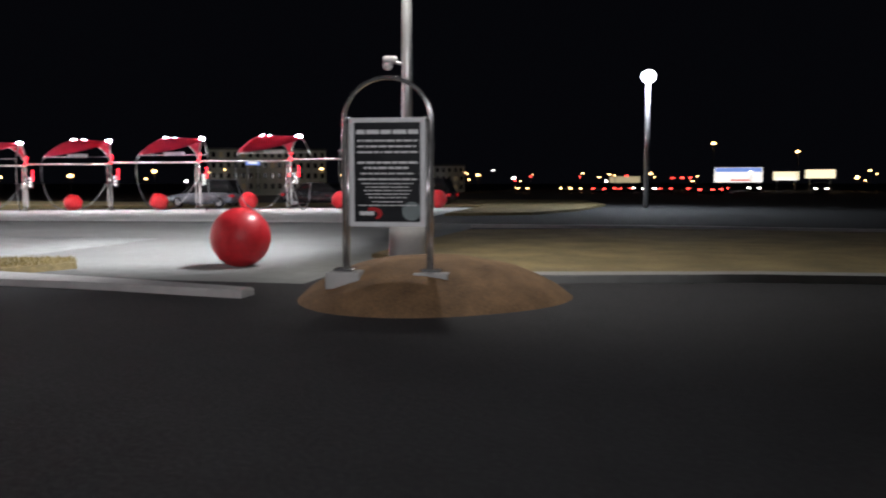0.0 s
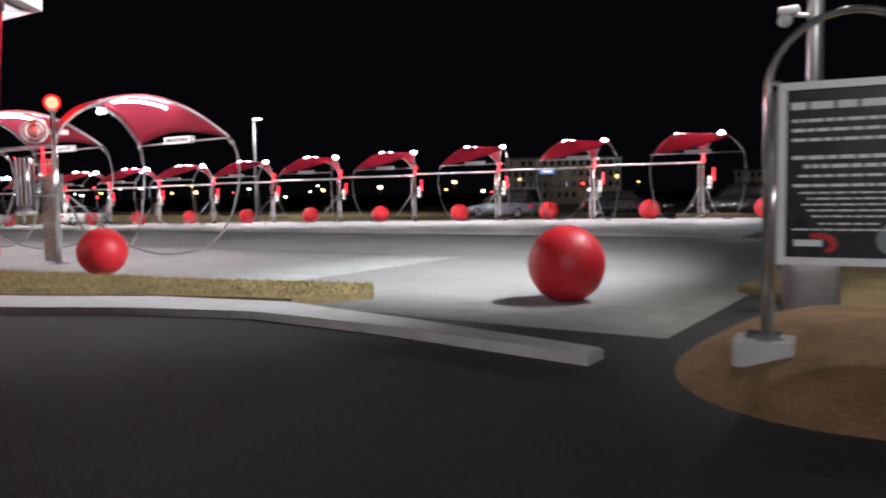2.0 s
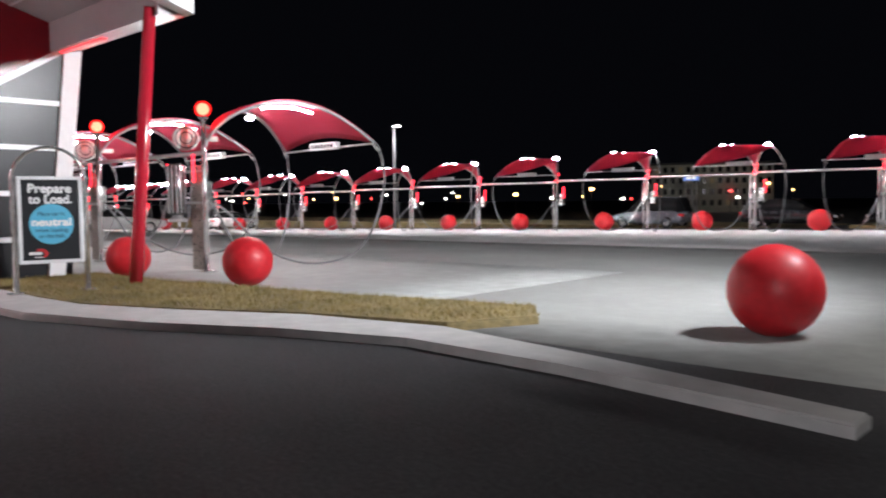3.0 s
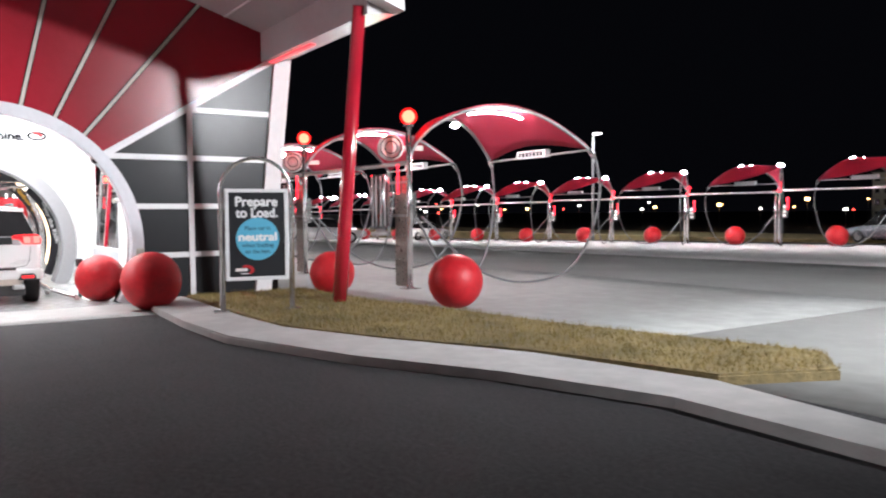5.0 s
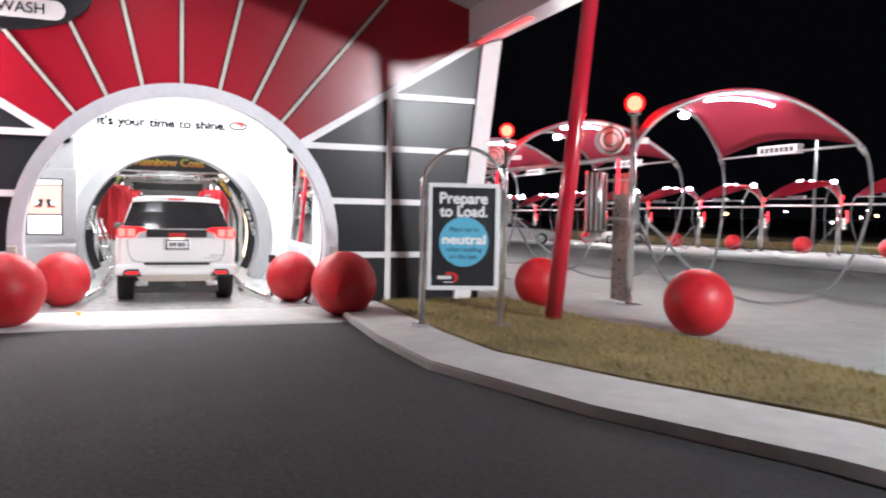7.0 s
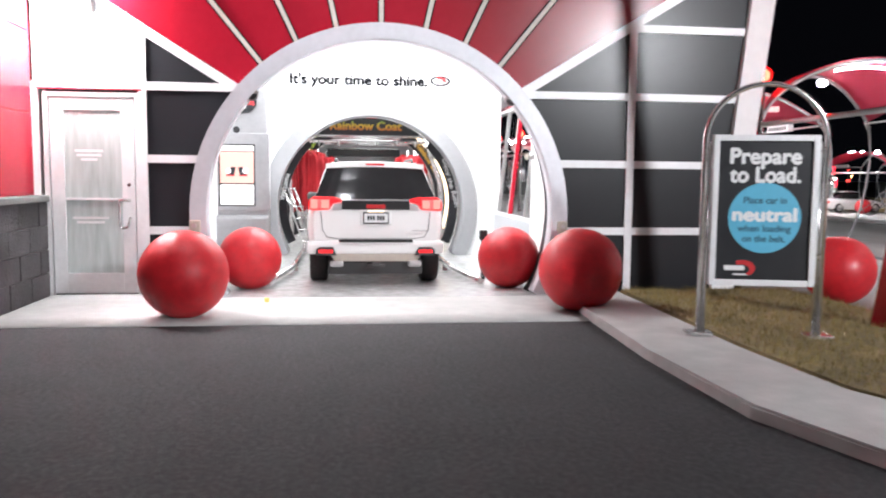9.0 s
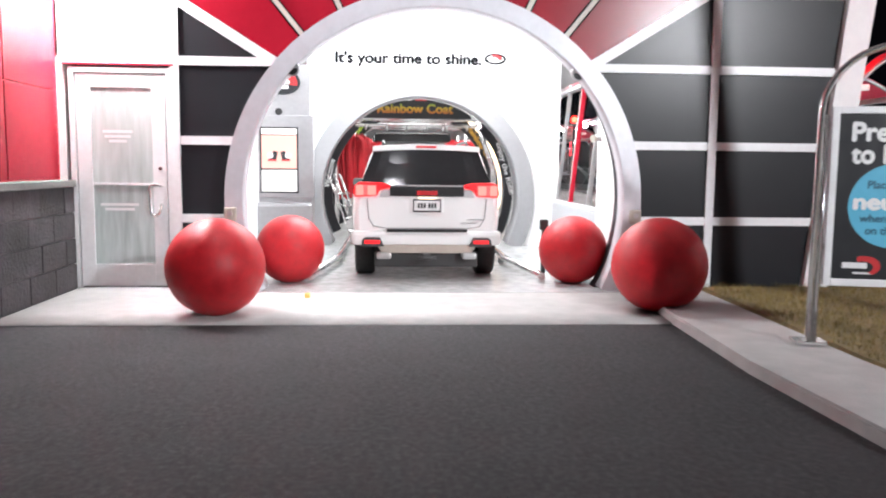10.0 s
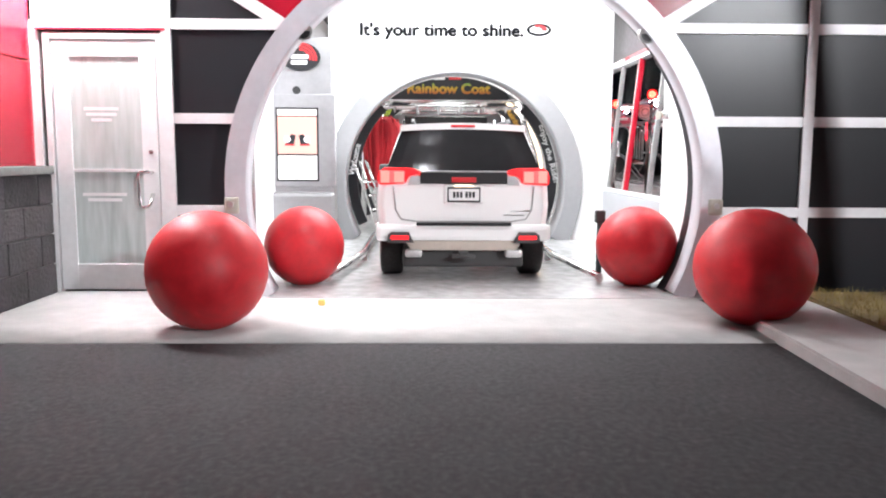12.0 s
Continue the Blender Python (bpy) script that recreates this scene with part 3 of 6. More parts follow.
def vacuum_bay(m, pipe, crest=False):
    u = empty("vacuum_bay", m, "red canvas vacuum canopy on bent steel arms with hoses", "vacuum bay", "vacuum bays")
    px = 0.0
    bm = bmesh.new()
    top = 3.2 if crest else 3.4
    sweep(bm, [(px, 0, 0), (px, 0, top)], 0.062, 12)
    box(bm, px - 0.16, px + 0.16, -0.16, 0.16, 0, 0.02)
    if crest:
        sweep(bm, [(px + 0.2, 0, 0), (px + 0.2, 0, 2.6)], 0.05, 10)
    part("post", bm, STEEL, u, "shiny steel post")
    if not crest:
        bm = bmesh.new()
        ball(bm, (px, 0, 3.562), 0.18, 20, 14)
        g = part("globe_lamp", bm, RED_GLOBE, u, "glowing red globe lamp")
        bm = bmesh.new()
        ball(bm, (px, 0, 3.562), 0.13, 16, 10)
        part("lamp_core", bm, GLOBE_CORE, g)
    bm = bmesh.new()
    sweep(bm, [(px, 0, top - 0.03), (px, 0, top + 0.01)], 0.11, 14)
    part("lamp_collar", bm, STEEL, u)
    bm = bmesh.new()
    sweep(bm, [(pipe[0], 0, 2.62), (pipe[1], 0, 2.62)], 0.05, 10)
    part("header_pipe", bm, GALV, u, "horizontal steel header pipe")
    lines = []
    for ex, ey in ARM_ENDS:
        lift = 0.1 if ex > 0 else 0.0
        pts = smooth([(ex * a / 4, ey * a / 4, b + lift * math.sin(math.pi * a / 4)) for a, b in ARM], 4)
        lines.append(pts)
        bm = bmesh.new()
        sweep(bm, pts, 0.036, 10)
        part("arm", bm, ARM_STEEL, u, "bent steel arm")
        bm = bmesh.new()
        hang = [(1.0, 2.78), (1.02, 2.5), (1.03, 1.9), (0.97, 1.0), (0.86, 0.35), (0.7, 0.1), (0.5, 0.12), (0.3, 0.5), (0.14, 1.2), (0.06, 1.5)]
        sweep(bm, smooth([(ex * f, ey * f, z) for f, z in hang], 4), 0.026, 8)
        part("hose", bm, HOSE, u, "grey ribbed hanging vacuum hose")
        bm = bmesh.new()
        sweep(bm, [(ex * 0.965, ey * 0.965, 2.93), (ex, ey, 2.76)], 0.05, 10)
        part("elbow", bm, STEEL, u)
    # canvas stretched between the two arms
    bm = bmesh.new()
    L = len(lines[0]) - 1
    N = 14

    def on(line, v):
        f = v * L
        i = int(min(L - 1, f))
        return line[i].lerp(line[i + 1], f - i)

    rows = []
    for i in range(N + 1):
        w = i / N
        k = 1 - (2 * w - 1) ** 2
        row = []
        for j in range(17):
            v = 0.08 + (((0.62 + 0.33 * w + 0.06 * k) if crest else 0.935 - 0.085 * k) - 0.08) * j / 16
            p = on(lines[0], v).lerp(on(lines[1], v), w)
            row.append(bm.verts.new((p.x, p.y, p.z + 0.05 + 0.06 * k * v * v)))
        rows.append(row)
    for a, b in zip(rows, rows[1:]):
        for j in range(16):
            bm.faces.new((a[j], a[j + 1], b[j + 1], b[j])).smooth = True
    r = bmesh.ops.extrude_face_region(bm, geom=list(bm.faces))
    for v in r["geom"]:
        if isinstance(v, bmesh.types.BMVert):
            v.co.z += 0.012
    part("canvas", bm, RED_FABRIC, u, "taut red canvas roof")
    # crossbar with its sign
    bm = bmesh.new()
    sweep(bm, [(-2.42, 3.92, 2.88), (1.55, 3.58, 2.9)], 0.022, 8)
    part("crossbar", bm, GALV, u)
    bm = bmesh.new()
    box(bm, -1.05, 0.0, 3.70, 3.85, 2.86, 3.04, 0.01)
    s = part("bay_sign", bm, PRINT_WHITE, u, "white sign plate with dark marks")
    for k in range(7):
        bm = bmesh.new()
        box(bm, -0.97 + k * 0.13, -0.97 + k * 0.13 + 0.095, 3.695, 3.699, 2.9, 3.0)
        part("lettering_bar", bm, PRINT_BLACK, s)
    # lamps
    bm = bmesh.new()
    pts = [on(lines[1], 0.42 + (0.10 if crest else 0.20) * i / 8) + Vector((-0.26, -0.04, -0.10)) for i in range(9)]
    sweep(bm, pts, 0.016, 8)
    part("light_strip", bm, LED, u, "bright white light strip under the canvas")
    if crest:
        for f0, f1 in ((0.43, 0.475), (0.545, 0.59)):
            bm = bmesh.new()
            sweep(bm, [on(lines[1], f0 + (f1 - f0) * i / 3) + Vector((-0.05, 0, 0.085)) for i in range(4)], 0.011, 8)
            part("crest_lamp", bm, LED, u, "short bright lamp on the crest of the arm")
    bm = bmesh.new()
    ball(bm, (-1.16, 1.95, 3.80) if crest else (-1.46, 2.16, 3.64), 0.125 if crest else 0.095, 16, 10, 0.6)
    part("flood_lamp", bm, LED_FLOOD if crest else LED, u, "bright white flood lamp")
    bx0 = px - 0.32
    if crest:
        bx0 = px - 0.42
        bm = bmesh.new()
        sweep(bm, [(px - 0.5, 0.12, 1.75), (px - 0.5, 0.12, 2.35)], 0.045, 8)
        part("neon_tube", bm, RED_NEON, u, "red vertical neon tube")
        bm = bmesh.new()
        sweep(bm, [(px, 0.0, 2.62), (px, 0.0, 2.95), (px, 0.0, 2.99), (px, 0.0, 3.1), (px, 0.0, 3.14)], [0.075, 0.08, 0.14, 0.14, 0.09], 14)
        part("head_lamp", bm, RED_NEON, u, "glowing red sleeve and collar round the post head")
    else:
        # fan housing beside the post head
        bm = bmesh.new()
        sweep(bm, [(px - 0.76, -0.10, 2.98), (px - 0.76, -0.07, 2.98), (px - 0.76, 0.07, 2.98), (px - 0.76, 0.10, 2.98)], [0.25, 0.28, 0.28, 0.24], 24)
        box(bm, px - 0.45, px - 0.06, -0.05, 0.05, 2.92, 3.03)
        turn_fan(bm, px)
        fan = part("fan_housing", bm, FAN_GREY, u, "round grey fan housing")
        bm = bmesh.new()
        sweep(bm, [(px - 0.76, -0.13, 2.98), (px - 0.76, -0.09, 2.98)], 0.06, 16)
        turn_fan(bm, px)
        part("hub", bm, PRINT_WHITE, fan)
        for rr_ in (0.225, 0.13):
            bm = bmesh.new()
            ring_pts = [(px - 0.76 + rr_ * math.cos(k * math.pi / 12), -0.105, 2.98 + rr_ * math.sin(k * math.pi / 12)) for k in range(25)]
            sweep(bm, ring_pts, 0.016, 6)
            turn_fan(bm, px)
            part("guard_ring", bm, HOSE, fan)
        # canister and its fittings
        bm = bmesh.new()
        cx, cy = px - 0.86, -0.2
        sweep(bm, [(cx, cy, 1.25), (cx, cy, 1.29), (cx, cy, 2.37), (cx, cy, 2.41)], [0.14, 0.185, 0.185, 0.14], 24)
        can = part("canister", bm, CAN_SHADED, u, "polished steel vacuum canister")
        for k in range(12):
            an = 2 * math.pi * k / 12
            bm = bmesh.new()
            sweep(bm, [(cx + 0.187 * math.cos(an), cy + 0.187 * math.sin(an), z) for z in (1.30, 2.36)], 0.014, 6)
            part("rib", bm, CAN_STEEL, can)
        for z in (1.5, 2.2):
            bm = bmesh.new()
            box(bm, px - 0.72, px - 0.05, -0.05, 0.0, z, z + 0.05)
            part("bracket", bm, GALV, can)
        bm = bmesh.new()
        box(bm, px - 0.62, px - 0.09, 0.01, 0.06, 0.03, 2.35, 0.01)
        part("back_panel", bm, PANEL_STEEL, u, "dull steel panel beside the post")
        bm = bmesh.new()
        sweep(bm, [(cx, cy, 1.10), (cx, cy, 1.12), (cx, cy, 1.17), (cx, cy, 1.19), (cx, cy, 1.26)], [0.19, 0.21, 0.21, 0.12, 0.1], 18)
        part("outlet", bm, GALV, u, "round steel outlet collar")
        bm = bmesh.new()
        sweep(bm, [(px - 1.05, -0.29, 1.3), (px - 1.05, -0.29, 2.4)], 0.03, 8)
        part("neon_tube", bm, RED_NEON, u, "red vertical neon tube")
        bm = bmesh.new()
        sweep(bm, [(px - 0.36, -0.06, 1.98), (px - 0.36, -0.06, 2.6)], 0.026, 8)
        part("neon_tube", bm, RED_NEON, u, "short red neon tube")
    bm = bmesh.new()
    by = 0.0 if crest else 0.14
    box(bm, bx0, bx0 + 0.22, by - 0.06, by + 0.1, 1.35, 2.0, 0.01)
    bx = part("control_box", bm, STEEL, u, "steel control box with white label plates")
    for k in range(3):
        bm = bmesh.new()
        box(bm, bx0 + 0.02, bx0 + 0.2, by + 0.1, by + 0.104, 1.4 + k * 0.2, 1.54 + k * 0.2)
        part("label_plate", bm, PRINT_WHITE, bx)
    return u


ARM_STEEL = mat("arm_steel", (0.34, 0.34, 0.35), 0.42, 0.6, 0.2, 8.0)
# One polished steel in two tones: dark and bright reflections are in the colours.
CAN_SHADED = mat("shadowed_canister", (0.22, 0.22, 0.22), 0.2, 0.85, 0.1, 6.0)
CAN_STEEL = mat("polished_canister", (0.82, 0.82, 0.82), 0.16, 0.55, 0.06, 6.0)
FAN_GREY = mat("fan_grey", (0.60, 0.66, 0.63), 0.5, 0.0, 0.15, 8.0)
PANEL_STEEL = mat("dull_panel_steel", (0.34, 0.29, 0.26), 0.3, 0.75, 0.2, 3.0)
BAYS = [vacuum_bay(pose(-18.75, 13.0, 0.012), (-5.22, 0.0))]
for k in range(1, 8):
    BAYS.append(copy_thing(BAYS[0], pose(-18.75 - 5.3 * k, 13.0, 0.012)))
RA = 3.18
for i in range(-10, 4):
    x = -27.81 + 5.3 * i * math.cos(radians(RA))
    y = 39.76 + 5.3 * i * math.sin(radians(RA))
    m = pose(x, y, gz(x, y) + 0.012, 0, 0, 180 + RA)
    if i == -10:
        FAR = vacuum_bay(m, (0.0, 5.22), True)
        BAYS.append(FAR)
    else:
        BAYS.append(copy_thing(FAR, m))
    red_ball(x + 2.72, y + 0.39, 0.5, "red guard ball between the far vacuum bays", gz(x, y) + 0.012)
red_ball(-27.81 - 11 * 5.292 + 2.72, 40.15 - 11 * 0.294, 0.5, "red guard ball between the far vacuum bays", -0.7)


# ---- canopy pole ----
p = empty("canopy_column", pose(-16.8, 10.41, 0.0), "leaning tapered red steel column under the entrance canopy", "column")
bm = bmesh.new()
sweep(bm, [(0, 0, 0), (0.28, -0.03, 1.2), (1.10, -0.12, 4.78)], [0.125, 0.115, 0.1], 20)
part("shaft", bm, RED_STEEL, p)
bm = bmesh.new()
sweep(bm, [(0, 0, 0), (0, 0, 0.02)], 0.2, 20)
part("base_plate", bm, RED_STEEL, p)


# ---- islands, lawns and walks ----
def slab(name, poly, z0, z1, material, label, category, kind="structure"):
    bm = bmesh.new()
    prism(bm, poly, "z", z0, z1)
    es = [e for e in bm.edges if all(abs(v.co.z - z1) < 1e-6 for v in e.verts)]
    bmesh.ops.bevel(bm, geom=es, offset=0.02, segments=2, affect="EDGES")
    return tagged(part(name, bm, material), label, category, "", kind)


def mounds(name, cx, cy, rx, ry, h, material, label, category, base=0.0, n=36, rings=10):
    """A low swelling bed of planting, highest in the middle."""
    bm = bmesh.new()
    prev = None
    for k in range(rings + 1):
        f = 1 - k / rings
        z = base + h * (1 - f ** 2.6)
        row = []
        for i in range(n):
            a = 2 * math.pi * i / n
            w = 1 + 0.05 * math.sin(3 * a + 1)
            x, y = cx + rx * f * w * math.cos(a), cy + ry * f * w * math.sin(a)
            row.append(bm.verts.new((x, y, z + (0.02 * noise.noise((x * 2, y * 2, 0)) if 0 < k else -0.02))))
            if f == 0:
                break
        if prev:
            for i in range(n):
                if len(row) == 1:
                    bm.faces.new((prev[i], prev[(i + 1) % n], row[0])).smooth = True
                else:
                    bm.faces.new((prev[i], prev[(i + 1) % n], row[(i + 1) % n], row[i])).smooth = True
        prev = row
    return structure(name, bm, material, label, category)


WALK = [(-19.45, 7.75), (-16.0, 7.6), (-14.3, 7.65), (-12.2, 8.3), (-10.6, 9.05), (-9.0, 9.55), (-7.0, 9.45), (-4.6, 9.1), (-4.6, 9.45), (-7.0, 9.95), (-9.2, 10.35), (-11.2, 9.95), (-13.0, 9.1), (-14.6, 8.5), (-16.0, 8.45), (-19.45, 8.55)]
slab("kerb_walk", WALK, 0.0, 0.10, CONCRETE, "pale concrete kerb walk along the drive", "kerb")
BED = [(-19.45, 8.6), (-16.0, 8.5), (-14.6, 8.55), (-13.0, 9.15), (-11.3, 10.0), (-9.3, 10.5), (-8.8, 11.6), (-9.4, 12.35), (-11.0, 12.0), (-12.6, 11.6), (-15.0, 11.3), (-16.8, 10.95), (-19.45, 10.9)]
slab("lawn_strip", BED, 0.0, 0.11, GRASS_SOIL, "strip of dry brown turf behind the kerb", "turf")
mounds("mulch_bed", -2.4, 9.9, 1.75, 1.75, 0.5, MULCH, "raised bed of brown mulch and dry grass round the sign", "mulch")
slab("lawn_east", [(-1.7, 11.75), (2.0, 12.6), (9.0, 13.1), (16.0, 13.4), (17.0, 20.0), (8.0, 23.5), (1.0, 24.2), (-4.2, 22.5), (-4.6, 14.5)], 0.0, 0.09, GRASS_SOIL, "dry tan lawn beside the lot", "turf")
slab("kerb_east", [(-1.4, 11.25), (2.0, 12.1), (9.0, 12.65), (16.0, 12.9), (16.0, 13.3), (9.0, 13.05), (2.0, 12.52), (-1.65, 11.7)], 0.0, 0.12, AISLE, "pale concrete kerb in front of the lawn", "kerb")
slab("lawn_back", [(-84.0, 42.6), (-14.5, 44.6), (-14.5, 52.0), (-84.0, 56.0)], -0.9, 0.02, GRASS_SOIL, "dim strip of dry turf behind the far bays", "turf")
slab("lawn_far", [(-6.8, 31.5), (-3.4, 33.0), (-1.6, 38.0), (-0.5, 47.0), (-2.0, 58.0), (-10.0, 60.0), (-14.2, 52.0), (-14.2, 44.0), (-6.9, 42.5)], -0.1, 0.2, GRASS_SOIL, "distant dry tan lawn", "turf")
slab("road_kerb", [(-4.4, 24.4), (1.0, 24.9), (8.0, 24.2), (17.0, 20.6), (17.2, 21.0), (8.0, 24.6), (1.0, 25.3), (-4.5, 24.8)], 0.0, 0.12, CONCRETE, "concrete kerb of the lawn", "kerb")


def tufts(name, poly_pts, count, z, label):
    """Blades of dry grass scattered over a bed."""
    bm = bmesh.new()
    rnd = random.Random(5)
    for x, y in poly_pts(rnd, count):
        h, a, l = rnd.uniform(0.03, 0.09), rnd.uniform(0, 6.28), rnd.uniform(0.01, 0.05)
        w = 0.006
        p = Vector((x, y, z(x, y) - 0.01))
        s = Vector((math.cos(a), math.sin(a), 0)) * w
        t = p + Vector((math.cos(a + 1.3) * l, math.sin(a + 1.3) * l, h))
        bm.faces.new((bm.verts.new(p - s), bm.verts.new(p + s), bm.verts.new(t)))
    ob = part(name, bm, DRY_BLADE)
    return tagged(ob, label, "grass", "", "stuff")


DRY_BLADE = mat("dry_blade", (0.22, 0.17, 0.06), 0.9, 0, 0.4, 3.0)


def in_poly(x, y, P):
    c = False
    for i in range(len(P)):
        (x0, y0), (x1, y1) = P[i], P[i - 1]
        if (y0 > y) != (y1 > y) and x < (x1 - x0) * (y - y0) / (y1 - y0) + x0:
            c = not c
    return c


def scatter(P):
    def go(rnd, n):
        out = []
        xs, ys = [p[0] for p in P], [p[1] for p in P]
        while len(out) < n:
            x, y = rnd.uniform(min(xs), max(xs)), rnd.uniform(min(ys), max(ys))
            if in_poly(x, y, P):
                out.append((x, y))
        return out
    return go


tufts("dry_grass", scatter(BED), 16000, lambda x, y: 0.11, "short dry brown grass blades on the strip")


# ---- hooped notice stands ----
def notice_stand(m, label, foot, tall, top, W, footing=0.0):
    u = empty("notice_stand", m, label, "sign", "hooped notice stands")
    for k, dx in ((0, 0.0), (1, 0.045)):
        bm = bmesh.new()
        x0, x1 = -0.07 + dx, W + 0.07 - dx
        r = (x1 - x0) / 2
        pts = [(x0, 0, 0), (x0, 0, top)] + [((x0 + x1) / 2 - r * math.cos(a), 0, top + 0.98 * r * math.sin(a)) for a in [math.pi * i / 24 for i in range(1, 24)]] + [(x1, 0, top), (x1, 0, 0)]
        if k:
            sweep(bm, [(x0, 0.0, 0), (x0, 0.0, top)], 0.018, 10)
            part("inner_post", bm, STEEL, u)
            bm = bmesh.new()
            sweep(bm, [(x1, 0.0, 0), (x1, 0.0, top)], 0.018, 10)
        else:
            sweep(bm, pts, 0.026, 12)
        part("hoop_frame" if not k else "inner_post", bm, STEEL, u, "bent polished steel hoop" if not k else "")
    for xx in (-0.07, W + 0.07):
        bm = bmesh.new()
        box(bm, xx - 0.12, xx + 0.12, -0.1, 0.1, 0, 0.03, 0.006)
        part("foot_plate", bm, STEEL, u)
        if footing:
            bm = bmesh.new()
            box(bm, xx - 0.2, xx + 0.2, -0.17, 0.17, -footing, -0.004, 0.02)
            part("footing", bm, CONCRETE, u, "pale concrete footing block")
        for z in (foot + 0.3, foot + 1.25):
            bm = bmesh.new()
            sweep(bm, [(xx - 0.02, 0, z), ((0.02 if xx < 0 else W - 0.02), 0, z)], 0.018, 8)
            part("clamp", bm, STEEL, u)
    z0, z1 = foot, foot + tall
    bm = bmesh.new()
    f = 0.055
    box(bm, 0, f, -0.045, 0.03, z0, z1, 0.006)
    box(bm, W - f, W, -0.045, 0.03, z0, z1, 0.006)
    box(bm, f, W - f, -0.045, 0.03, z0, z0 + f, 0.006)
    box(bm, f, W - f, -0.045, 0.03, z1 - f, z1, 0.006)
    part("panel_frame", bm, SILVER, u, "silver snap frame")
    bm = bmesh.new()
    box(bm, f, W - f, -0.02, 0.02, z0 + f, z1 - f)
    face = part("poster", bm, PRINT_BLACK, u, "black printed poster")
    return u, face, z0, z1, W


def flat(name, face, material, x0, x1, z0, z1, y=-0.023, label=""):
    bm = bmesh.new()
    box(bm, x0, x1, y, -0.0195, z0, z1)
    return part(name, bm, material, face, label)


def logo_mark(face, x, z, w, y=-0.0235):
    """The maker's mark as a plain red swoosh and a pale bar."""
    bm = bmesh.new()
    a = [(x + w * 0.55 + w * 0.45 * math.cos(radians(t)), z + w * 0.3 * math.sin(radians(t))) for t in range(-60, 121, 15)]
    b = [(x + w * 0.5 + w * 0.3 * math.cos(radians(t)), z - 0.01 + w * 0.18 * math.sin(radians(t))) for t in range(-60, 121, 15)]
    ribbon(bm, b, a, "y", y, y + 0.003)
    part("mark", bm, PRINT_RED, face)
    flat("mark_bar", face, PRINT_WHITE, x - 0.02, x + w * 0.62, z - 0.02, z + 0.025, y - 0.001)


# the loading notice
u, face, z0, z1, W = notice_stand(pose(-16.5, 8.385, 0.11, 0, 0, 76.5), "hooped steel stand with a black loading poster and blue disc", 0.475, 1.39, 1.80, 0.94)
R_TXT = Euler((radians(90), 0, 0)).to_matrix().to_4x4()


def say(text, size, material, face, x, z, bold=0.0, width=None, y=-0.0235, label=""):
    return words("lettering", text, size, material, face, Matrix.Translation((x, y, z)) @ R_TXT, width, bold, 0.001, label)


say("Prepare", 0.20, PRINT_WHITE, face, 0.47, z1 - 0.20, 0.008, 0.62, label="white bold heading")
say("to Load.", 0.20, PRINT_WHITE, face, 0.47, z1 - 0.37, 0.008, 0.62)
bm = bmesh.new()
prism(bm, [(0.48 + 0.325 * math.cos(radians(t)), z0 + 0.63 + 0.325 * math.sin(radians(t))) for t in range(0, 360, 8)], "y", -0.0228, -0.0195)
part("blue_disc", bm, PRINT_BLUE, face, "pale blue printed disc")
say("Place car in", 0.085, PRINT_NAVY, face, 0.48, z0 + 0.79, 0.0025, 0.38, -0.0245)
say("neutral", 0.17, PRINT_WHITE, face, 0.48, z0 + 0.655, 0.008, 0.56, -0.0245)
say("when loading", 0.085, PRINT_NAVY, face, 0.48, z0 + 0.53, 0.0025, 0.47, -0.0245)
say("on the belt.", 0.085, PRINT_NAVY, face, 0.48, z0 + 0.435, 0.0025, 0.38, -0.0245)
flat("lettering_bar", face, PRINT_WHITE, 0.22, 0.36, z0 + 0.095, z0 + 0.11)
logo_mark(face, 0.16, z0 + 0.16, 0.26)

# the rules notice on the raised bed
u, face, z0, z1, W = notice_stand(pose(-3.12, 8.93, 0.40, 0, 0, 6), "hooped steel stand with a black rules poster of small white lines", 0.52, 1.245, 1.72, 0.88, 0.2)
bars = [(0.10, 0.72, 0.05), (0.2, 0.7, 0.022), (0.265, 0.7, 0.022), (0.33, 0.7, 0.022), (0.45, 0.7, 0.026), (0.51, 0.55, 0.026), (0.575, 0.62, 0.018), (0.64, 0.68, 0.02), (0.69, 0.6, 0.012), (0.73, 0.5, 0.012), (0.77, 0.56, 0.012), (0.81, 0.5, 0.012), (0.85, 0.44, 0.012), (0.90, 0.36, 0.012), (0.94, 0.68, 0.012)]
rb = random.Random(3)
for dz, w, h in bars:
    # a line of writing: short word bars with gaps
    x = W / 2 - w / 2
    z = z1 - 0.06 - dz
    while x < W / 2 + w / 2 - 0.02:
        k = min(rb.uniform(0.03, 0.11) * (2 if h > 0.03 else 1), W / 2 + w / 2 - x)
        flat("lettering_bar", face, PRINT_WHITE, x, x + k, z - h / 2, z + h / 2)
        x += k + (0.014 if h < 0.03 else 0.02)
logo_mark(face, 0.13, z0 + 0.15, 0.25)
bm = bmesh.new()
prism(bm, [(0.72 + 0.11 * math.cos(radians(t)), z0 + 0.18 + 0.11 * math.sin(radians(t))) for t in range(0, 360, 12)], "y", -0.0228, -0.0195)
part("seal", bm, mat("print_grey", (0.2, 0.24, 0.24), 0.5), face, "grey round printed seal")


